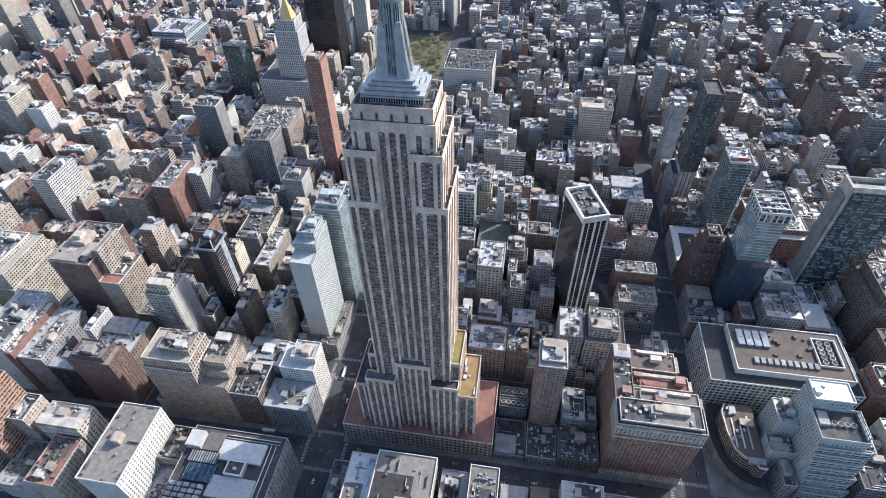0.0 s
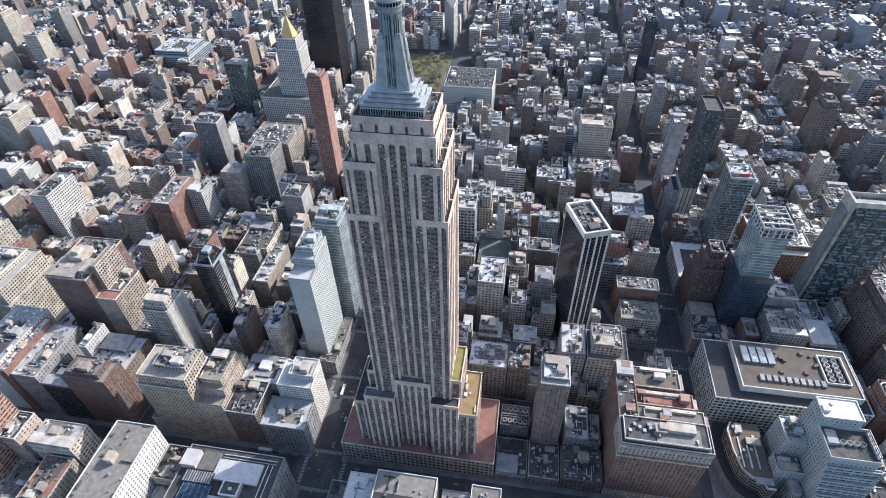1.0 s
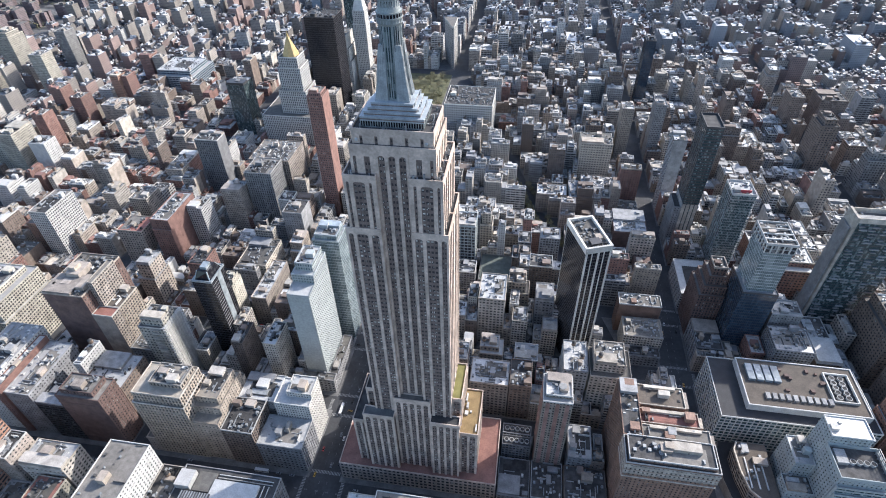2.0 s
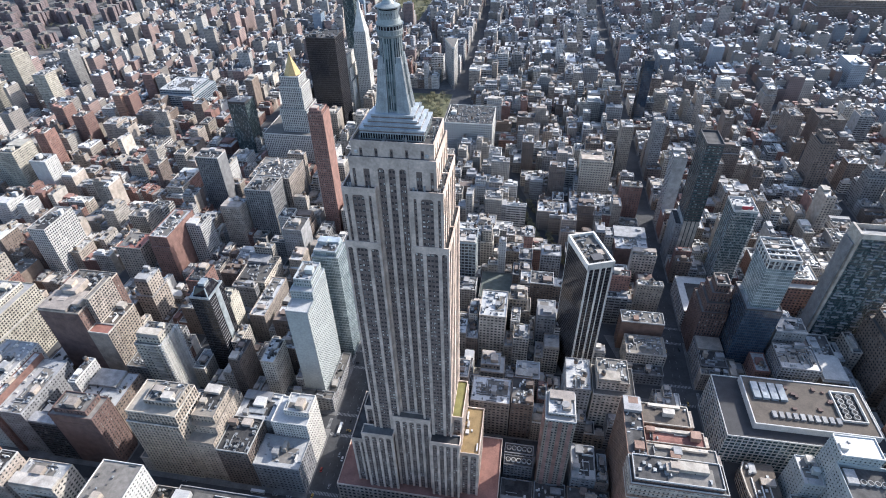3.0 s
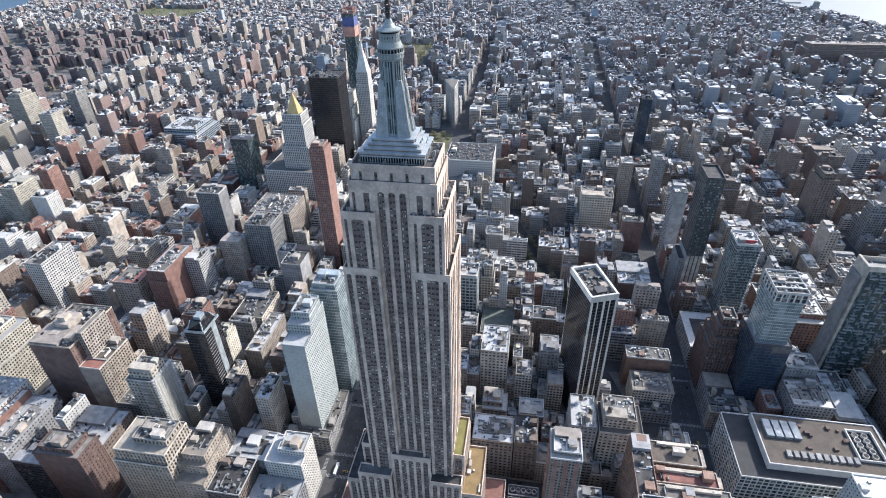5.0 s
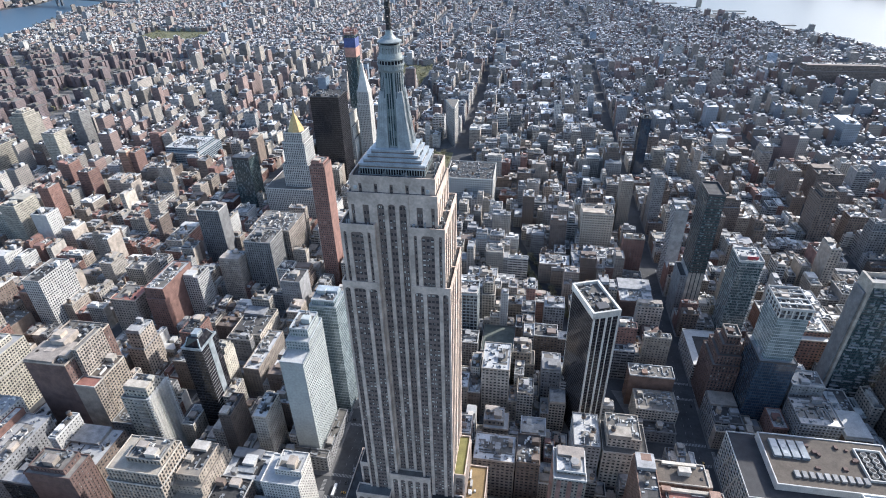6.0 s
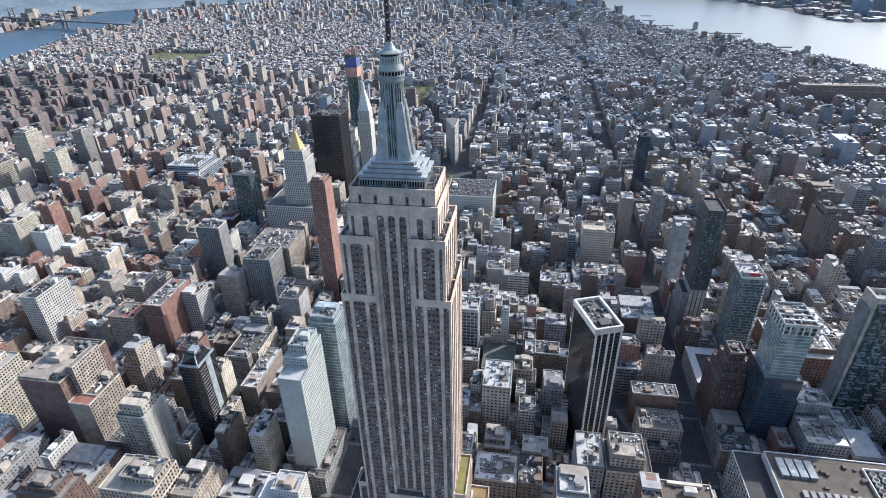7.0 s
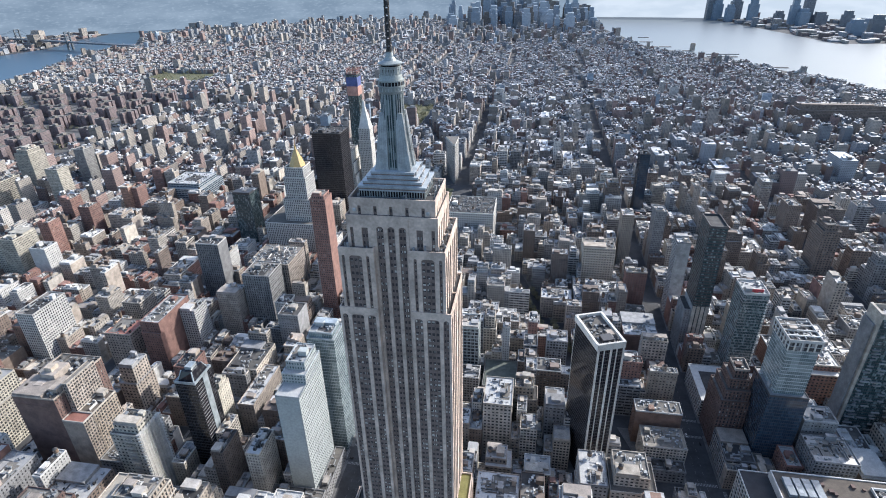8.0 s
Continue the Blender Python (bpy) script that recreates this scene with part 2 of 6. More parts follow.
def facade(wall, glass, x0, x1, y0, y1, z0, z1, style, sides="nsew", blind="", whole=False):
    """A tier of a building: glazed core, and in front of it piers and spandrels that leave the windows free.
    The sides named in blind are plain party walls. whole: the piers and spandrels hang together as one body."""
    pier, span, bay, floor, rec = STYLE[style]
    glass.box(x0 + rec, x1 - rec, y0 + rec, y1 - rec, z0, z1 - 0.05, sides)
    floors = max(1, round((z1 - z0) / floor))
    fh = (z1 - z0) / floors
    ends = {}
    for c in sides:
        a, b = (x0, x1) if c in "ns" else (y0, y1)
        if c in blind or b - a < 3:
            ends[c] = [len(wall.v)] * 2
            span_box(wall, c, x0, x1, y0, y1, a + 0.02, b - 0.02, z0, z1, rec, 0.0)
            continue
        n = max(1, round((b - a) / bay))
        w = (b - a) / n
        posts, rails = [], []
        for k in range(n + 1):
            h = pier * w * (0.75 if k in (0, n) else 0.5)
            posts.append(len(wall.v))
            span_box(wall, c, x0, x1, y0, y1, max(a + 0.02, a + k * w - h), min(b - 0.02, a + k * w + h), z0, z1, rec, 0.0)
        for k in range(floors + 1):
            lo, hi = z0 + (k - span * 0.4) * fh, z0 + (k + span * 0.6) * fh
            rails.append(len(wall.v))
            span_box(wall, c, x0, x1, y0, y1, a + 0.05, b - 0.05, max(z0, lo), min(z1, hi), rec, 0.06)
            if len(wall.v) == rails[-1]:
                rails.pop()
        ends[c] = posts[0], posts[-1]
        if whole:
            along = (1, 0, 3, 2) if c in "ns" else (3, 0, 1, 2)
            up = (4, 0, 3, 7) if c in "ns" else (4, 0, 1, 5)
            joins = [(i + along[0], j + along[1], j + along[2], i + along[3]) for i, j in zip(posts, posts[1:])]
            joins += [(i + up[0], j + up[1], j + up[2], i + up[3]) for i, j in zip(rails, rails[1:])]
            joins += [(posts[0], posts[0] + 3, rails[0])]
            wall.f += joins
            wall.s += [0] * len(joins)
    if whole and len(ends) == 4:
        for i, j in ((ends["n"][0], ends["e"][0]), (ends["n"][1], ends["w"][0]), (ends["s"][0], ends["e"][1])):
            wall.f.append((i + 1, i + 2, j + 2))
            wall.s.append(0)


def belts(wall, x0, x1, y0, y1, z0, z1):
    """String courses: thin stone ledges round a building, low down and below the top storeys."""
    for z in (z0 + min(9.0, (z1 - z0) * 0.25), z1 - min(8.5, (z1 - z0) * 0.2)):
        i = len(wall.v)
        for e, h in ((-0.02, 0.0), (0.3, 0.0), (0.3, 0.55), (-0.02, 0.55)):
            wall.v += [(x0 - e, y0 - e, z + h), (x1 + e, y0 - e, z + h), (x1 + e, y1 + e, z + h), (x0 - e, y1 + e, z + h)]
        for r in range(3):
            for k in range(4):
                n = (k + 1) % 4
                wall.f.append((i + r * 4 + k, i + r * 4 + n, i + r * 4 + 4 + n, i + r * 4 + 4 + k))
                wall.s.append(0)


def span_box(wall, c, x0, x1, y0, y1, a, b, z0, z1, rec, back):
    if z1 - z0 < 0.02:
        return
    caps = "tb" if back else ""
    if c == "n":
        wall.box(a, b, y0 + back, y0 + rec, z0, z1, "new" + caps)
    elif c == "s":
        wall.box(a, b, y1 - rec, y1 - back, z0, z1, "sew" + caps)
    elif c == "e":
        wall.box(x0 + back, x0 + rec, a, b, z0, z1, "nse" + caps)
    else:
        wall.box(x1 - rec, x1 - back, a, b, z0, z1, "nsw" + caps)


def roof_top(roof, trim, x0, x1, y0, y1, z, parapet=1.0, thick=0.45):
    """A flat roof and the parapet round it, in one closed ring."""
    roof.box(x0 + 0.3, x1 - 0.3, y0 + 0.3, y1 - 0.3, z - 0.6, z, "t")
    i, t = len(trim.v), thick
    for e, za, zb in ((-0.06, z - 0.6, z + parapet), (t, z + parapet, z - 0.1)):
        for zz in (za, zb):
            trim.v += [(x0 + e, y0 + e, zz), (x1 - e, y0 + e, zz), (x1 - e, y1 - e, zz), (x0 + e, y1 - e, zz)]
    for k in range(4):
        n = (k + 1) % 4
        trim.f += [(i + k, i + n, i + 4 + n, i + 4 + k), (i + 4 + k, i + 4 + n, i + 8 + n, i + 8 + k), (i + 8 + k, i + 8 + n, i + 12 + n, i + 12 + k)]
        trim.s += [0, 0, 0]


def roof_things(rng, x0, x1, y0, y1, z, amount=1.0):
    """Places on a roof: stair and lift bulkheads, cooling units and ducts, patches of newer coating."""
    w, d = x1 - x0, y1 - y0
    bulk, plant, patch = [], [], []
    if w < 4.5 or d < 4.5:
        return bulk, plant, patch
    for _ in range(rng.choice((1, 1, 2)) if w * d > 120 else 1):
        bw, bd = min(w * 0.5, rng.uniform(3, 9)), min(d * 0.5, rng.uniform(3, 8))
        bx, by = rng.uniform(x0 + 0.8, x1 - bw - 0.8), rng.uniform(y0 + 0.8, y1 - bd - 0.8)
        bulk.append((bx, bx + bw, by, by + bd, z, z + rng.uniform(2.6, 6.0 if w > 14 else 3.6)))
    if rng.random() < 0.4 and w > 6 and d > 9:
        f = rng.uniform(0.25, 0.6)
        e = rng.choice((0.6, w * 0.3))
        y = rng.choice((y0 + 0.7, y1 - d * f - 0.7))
        bulk.append((x0 + 0.7, x1 - e, y, y + d * f, z, z + rng.choice((2.8, 3.2, 3.4))))
    for _ in range(int((rng.uniform(3, 8) + w * d / 45) * min(1.6, amount))):
        bw, bd = rng.uniform(0.6, 2.6), rng.uniform(0.6, 2.6)
        if rng.random() < 0.2:
            bw, bd = rng.choice(((0.6, 6.0), (6.0, 0.6), (0.4, 9.0), (9.0, 0.4)))
        bw, bd = min(bw, w - 1.4), min(bd, d - 1.4)
        bx, by = rng.uniform(x0 + 0.6, x1 - bw - 0.6), rng.uniform(y0 + 0.6, y1 - bd - 0.6)
        plant.append((bx, bx + bw, by, by + bd, z, z + rng.choice((0.5, 0.8, 1.2, 1.6, 2.4))))
    for k in range(rng.choice((1, 2, 3))):
        bw, bd = rng.uniform(0.25, 0.7) * w, rng.uniform(0.25, 0.7) * d
        bx, by = rng.uniform(x0 + 0.6, x1 - bw - 0.5), rng.uniform(y0 + 0.6, y1 - bd - 0.5)
        patch.append((bx, bx + bw, by, by + bd, z - 0.1, z + 0.03 + 0.03 * k))
    return bulk, plant, patch


RESERVED = []


def reserve(x0, x1, y0, y1):
    RESERVED.append((x0, x1, y0, y1))


def water_tank(x, y, z, r=1.9, h=3.6, steel=False):
    t = thing("water_tank", x, y, z, "dark wooden rooftop water tank with a conical cap on steel legs", "water tank", "rooftop water tanks")
    for sx in (-1, 1):
        for sy in (-1, 1):
            s = Shape()
            s.box(x + sx * r * 0.62 - 0.12, x + sx * r * 0.62 + 0.12, y + sy * r * 0.62 - 0.12, y + sy * r * 0.62 + 0.12, z, z + 3.0)
            part("leg", s, METAL, t)
    s = Shape()
    s.tube(x, y, z + 3.0, z + 3.0 + h, r, r * 0.96, 14)
    part("barrel", s, TANK_WOOD, t)
    s = Shape()
    s.tube(x, y, z + 3.0 + h, z + 4.4 + h, r * 1.08, 0.15, 14)
    part("cap", s, ROOF["tar"], t, "dark conical cap")
    return t


def lone(box, sides="nsewt"):
    s = Shape()
    s.box(*box, sides)
    return s


def fan(ob, x, y, z, r, h=1.8):
    """A cooling fan: a pale ring with a dark throat and a hub."""
    s, d = Shape(), Shape()
    s.tube(x, y, z, z + h, r, r, 16, top=False)
    i = len(s.v)
    for k in range(16):
        c, n = math.cos(math.pi * k / 8), math.sin(math.pi * k / 8)
        s.v += [(x + r * c, y + r * n, z + h), (x + r * 0.84 * c, y + r * 0.84 * n, z + h)]
    for k in range(16):
        m = (k + 1) % 16
        s.f.append((i + 2 * k, i + 2 * m, i + 2 * m + 1, i + 2 * k + 1))
        s.s.append(0)
    d.tube(x, y, z, z + h - 0.3, r * 0.86, r * 0.86, 16)
    d.tube(x, y, z + h - 0.3, z + h - 0.1, r * 0.25, r * 0.25, 8)
    part("throat", d, ROOF["tar"], part("fan", s, WALL["white"], ob, "round roof fan with a pale rim"), "dark fan throat")


def cap_box(box):
    """A bulkhead: a small house with a coping that stands out."""
    x0, x1, y0, y1, z0, z1 = box
    s = Shape()
    s.box(x0, x1, y0, y1, z0, z1 - 0.3, "nsew")
    s.box(x0 - 0.2, x1 + 0.2, y0 - 0.2, y1 + 0.2, z1 - 0.3, z1, "nsewtb")
    return s


def building(x0, x1, y0, y1, h, wall="tan", style="loft", glass="room", roof="tar", tiers=(), label="", name="office_building",
             blind="", seed=0, cornice=True, tank=0, amount=1.0, trim=None, hold=True, turn=0.0, cap=None, coats=("tar", "gravel", "tar", "gravel"), base=0.0):
    """A building on the grid. tiers: further storeys set back above, each (inset e, inset w, inset n, inset s, height)."""
    if hold:
        reserve(x0 - 0.4, x1 + 0.4, y0 - 0.4, y1 + 0.4)
    rng = random.Random(seed * 7919 + int(x0 * 13 + y0 * 7))
    cx, cy = (x0 + x1) / 2, (y0 + y1) / 2
    ob = thing(name, cx, cy, base, label or BUILD_LABEL[wall], "building")
    w, g = Shape(), Shape()
    z0 = base
    box = [x0, x1, y0, y1]
    steps = [(0, 0, 0, 0, h), *tiers]
    for k, (e, ww, n, s, th) in enumerate(steps):
        box = [box[0] + e, box[1] - ww, box[2] + n, box[3] - s]
        z1 = z0 + th
        facade(w, g, *box, z0, z1, style, blind=blind if k == 0 else "", whole=True)
        if style in ("loft", "punched", "piers") and th > 24:
            belts(w, *box, z0, z1)
        r, p = Shape(), Shape()
        roof_top(r, p, *box, z1, cap[0] if cap and k + 1 == len(steps) else 1.0)
        top = part("roof", r, ROOF[roof], ob)
        part("parapet", p, WALL[(cap[1] if cap and k + 1 == len(steps) else trim) or wall], top)
        if cornice and k == 0 and style in ("loft", "punched"):
            part("cornice", lone((box[0] - 0.35, box[1] + 0.35, box[2] - 0.35, box[2] + 0.05, z1 - 0.9, z1 - 0.1), "newtb"), WALL[wall], ob)
        z0 = z1
    bulk, plant, patch = roof_things(rng, *box, z1, amount)
    if amount:
        for q in bulk:
            part("bulkhead", cap_box(q), WALL[rng.choice((wall, wall, "grey", "tan", "buff"))], top)
        units, pale, coat = Shape(), Shape(), Shape()
        for q in plant:
            rng.choice((units, units, pale)).box(*q)
        for q in patch:
            coat.box(*q)
        for n, q, m in (("roof_plant", units, METAL), ("roof_plant", pale, rng.choice((WALL["white"], ROOF["tar"]))),
                        ("roof_coating", coat, ROOF[rng.choice(coats)])):
            if q.f:
                tagged(part(n, q, m, top), kind="stuff")
    part("wall", w, WALL[wall], ob)
    part("glazing", g, GLASS[glass], ob)
    ob.rotation_euler = (0, 0, radians(turn))
    for _ in range(tank):
        if box[1] - box[0] > 7 and box[3] - box[2] > 7:
            water_tank(rng.uniform(box[0] + 3, box[1] - 3), rng.uniform(box[2] + 3, box[3] - 3), z1)
    return ob, box, z1


BUILD_LABEL = {
    "red": "red brick building with punched windows and a flat roof",
    "brown": "brown brick loft building with rows of windows",
    "russet": "russet brick hotel wing with pale trim",
    "tan": "tan brick loft building with a parapet and roof plant",
    "buff": "buff limestone office building with regular windows",
    "grey": "grey concrete office building with a flat roof",
    "white": "white brick building with rows of dark windows",
    "orange": "orange brick apartment tower with rows of windows",
    "umber": "dark red-brown brick building with a flat roof",
    "cream": "cream brick building with many small windows",
    "marble": "pale marble tower with regular windows",
    "dark": "dark metal and glass office tower",
    "pale": "pale concrete residential tower with a blank end",
    "steel": "pale metal and glass tower with thin mullions",
}


# ---- ground, streets, water ----
AVENUES = [(-2890, 20), (-2690, 20), (-2490, 20), (-2290, 20), (-2090, 20), (-1880, 20), (-1690, 20), (-1500, 20), (-1300, 24), (-1095, 30), (-870, 30), (-680, 30), (-545, 24), (-412, 34), (-252, 24),
           (-80, 30), (231, 30), (505, 30), (779, 30), (1053, 30), (1327, 30), (1600, 30)]


def street_y(n):
    """The middle of the numbered street n; the streets step away southward."""
    if n >= 34:
        return -45 - (n - 34) * 84.0
    return 39 + 79.25 * (33 - n)


def street_w(n):
    return 30 if n in (34, 23, 14) else 18


def broadway_x(y):
    return 236 - 0.358 * (y + 45)


def shore_west(y):
    return float(np.interp(y, (-900, 0, 800, 1500, 1860, 2170, 2460, 2910, 3820, 4700), (2200, 1800, 1500, 1330, 1230, 1110, 950, 640, 490, 420)))


def shore_east(y):
    return float(np.interp(y, (-900, 0, 1000, 2000, 2610, 3000, 3400, 3600, 3700, 4000, 4400, 4700), (-1500, -1700, -1920, -2220, -2440, -2400, -2650, -2560, -2350, -2000, -1650, -1400)))


def sheet(name, points, z, material, kind="structure", label="", category=""):
    s = Shape()
    s.v = [(x, y, z) for x, y in points]
    s.f, s.s = [tuple(range(len(points)))], [0]
    ob = part(name, s, material, None)
    return tagged(ob, label, category, kind=kind)


sheet("ground", [(-9000, -900), (9000, -900), (9000, 9000), (-9000, 9000)], 0.0, ASPHALT, label="dark asphalt ground between the city blocks", category="ground")

WATER = bpy.data.materials.new("river_water")
WATER.use_nodes = True
wb = WATER.node_tree.nodes["Principled BSDF"]
wb.inputs["Base Color"].default_value = (0.11, 0.13, 0.14, 1)
wb.inputs["Roughness"].default_value = 0.36
wb.inputs["Specular IOR Level"].default_value = 0.3
wpos = WATER.node_tree.nodes.new("ShaderNodeNewGeometry")
wbump = node(WATER, "ShaderNodeBump", Strength=0.25, Distance=1.0)
WATER.node_tree.links.new(noise_of(WATER, wpos.outputs["Position"], 0.06, 6.0), wbump.inputs["Height"])
WATER.node_tree.links.new(wbump.outputs["Normal"], wb.inputs["Normal"])
hudson = [(shore_west(y), y) for y in (-900, 0, 800, 1500, 1860, 2170, 2460, 2910, 3820, 4500)] + [(150, 4720), (-900, 4700), (-1500, 4560), (-1750, 5000), (-1500, 5600), (-1700, 8200), (2000, 8200)]
hudson += [(1700, 6000), (1300, 4490), (1400, 4150), (1530, 3490), (1600, 3090), (2600, 3060), (4200, 2300), (4200, -900)]
sheet("water", hudson, 0.5, WATER, label="pale river water glinting with sunlight", category="river")
east = [(shore_east(y), y) for y in (-900, 0, 1000, 2000, 2610, 3000, 3400, 3600, 3700, 4000, 4400)]
east += [(-1900, 4450), (-2350, 3950), (-2490, 3820), (-2710, 3900), (-3160, 3790), (-3010, 3540), (-2980, 3280), (-2900, 3000), (-2860, 2850), (-2900, 2530)]
east += [(-3400, 2300), (-3300, 1500), (-2900, 500), (-2700, -900)]
EAST_WATER = WATER.copy()
eb = EAST_WATER.node_tree.nodes["Principled BSDF"]
eb.inputs["Base Color"].default_value = (0.035, 0.075, 0.12, 1)
eb.inputs["Roughness"].default_value = 0.3
eb.inputs["Specular IOR Level"].default_value = 0.25
sheet("water", east[::-1], 0.6, EAST_WATER, label="blue river water with a bridge across", category="river")

# ---- the tower ----
LIMESTONE = surface("weathered_limestone", (0.565, 0.455, 0.375), rough=0.85, stain=0.38, grain=0.16, size=9, vary=0.0)
# Limestone of the base, darkened to hold the street canyon's shade.
SHADED_BASE_STONE = surface("shade_toned_weathered_limestone", (0.37, 0.31, 0.27), rough=0.85, stain=0.3, size=7, vary=0.0)
SPANDREL = surface("grey_aluminium_spandrels", (0.20, 0.152, 0.132), rough=0.7, metal=0.0, stain=0.35, size=4, vary=0.0)
TOWER_GLASS = glazing("tower_window_glass", (0.07, 0.062, 0.064), (0.70, 0.67, 0.60), 0.30, 0.15, 3.676, 1.6)
MAST = surface("pale_green_grey_metal", (0.285, 0.315, 0.31), rough=0.5, metal=0.2, stain=0.25, size=4, vary=0.0)
MAST_RIB = surface("bright_mast_metal", (0.37, 0.395, 0.405), rough=0.45, metal=0.2, stain=0.3, size=5, vary=0.0)
MAST_BLUE = surface("blue_grey_metal_steps", (0.36, 0.395, 0.42), rough=0.45, metal=0.1, stain=0.25, size=4, vary=0.0)
TERRACE = surface("terrace_ochre", (0.225, 0.155, 0.07), rough=0.9, stain=0.25, size=6, vary=0.0)
TERRACE_OLIVE = surface("terrace_olive", (0.18, 0.165, 0.055), rough=0.9, stain=0.25, size=6, vary=0.0)
BRICK_RED = surface("red_quarry_tile", (0.235, 0.12, 0.095), rough=0.9, stain=0.25, size=8, vary=0.0)

FLOOR = 3.676
Z72, Z81 = 266.3, 300.0      # roofs of the upper setbacks


def at_side(shape, c, plane, a, b, d0, d1, z0, z1, faces="ftb"):
    """A box on one side of a block: from a to b along the wall, d0 to d1 behind its plane."""
    names = {"n": "new", "s": "sew", "w": "wns", "e": "ens"}[c]
    sides = "".join({"f": names[0], "l": names[1:], "t": "t", "b": "b"}[k] for k in faces)
    if c == "n":
        shape.box(a, b, plane + d0, plane + d1, z0, z1, sides)
    elif c == "s":
        shape.box(a, b, plane - d1, plane - d0, z0, z1, sides)
    elif c == "w":
        shape.box(plane - d1, plane - d0, a, b, z0, z1, sides)
    else:
        shape.box(plane + d0, plane + d1, a, b, z0, z1, sides)


def even_strips(width, n, windows, share=0.62):
    w = width * share / n
    gap = (width - n * w) / (n + 1)
    return [(gap + k * (gap + w), w, windows) for k in range(n)]


def strip_wall(stone, metal, glass, c, plane, a, b, z0, z1, strips, head=3.0, foot=0.0, arched=True, deep=0.6):
    """A stone wall with tall recessed strips, each of grey panels and a number of windows side by side at every floor."""
    edge = a + 0.03
    for start, width, count in strips:
        s0, s1 = a + start, a + start + width
        at_side(stone, c, plane, edge, s0, 0, deep, z0, z1, "fl")
        edge = s1
        top = z1 - head
        at_side(metal, c, plane, s0, s1, deep, deep + 0.2, z0 + foot, top, "f")
        at_side(stone, c, plane, s0, s1, 0, deep, top, z1, "fb")
        if foot:
            at_side(stone, c, plane, s0, s1, 0, deep, z0, z0 + foot, "ft")
        if arched:
            r = min(width / 2, 1.6)
            for k in range(4):
                u0, u1 = r * k / 4, r * (k + 1) / 4
                drop = r - math.sqrt(max(0.0, r * r - (r - (u0 + u1) / 2) ** 2))
                at_side(stone, c, plane, s0 + u0, s0 + u1, 0, deep, top - drop, top, "fb")
                at_side(stone, c, plane, s1 - u1, s1 - u0, 0, deep, top - drop, top, "fb")
        pitch = width / count
        floors = int((top - z0 - foot) / FLOOR)
        for m in range(count - 1):
            mid = s0 + pitch * (m + 1)
            at_side(metal, c, plane, mid - 0.16, mid + 0.16, deep - 0.18, deep, z0 + foot, top - 0.8, "fl")
        for k in range(floors):
            zb = z0 + foot + k * FLOOR + 1.3
            for m in range(count):
                u = s0 + pitch * (m + 0.5)
                half = pitch * 0.5 - 0.36
                at_side(glass, c, plane, u - half, u + half, deep - 0.05, deep, zb, min(zb + 1.6, top - 0.4), "f")
    at_side(stone, c, plane, edge, b - 0.03, 0, deep, z0, z1, "fl")


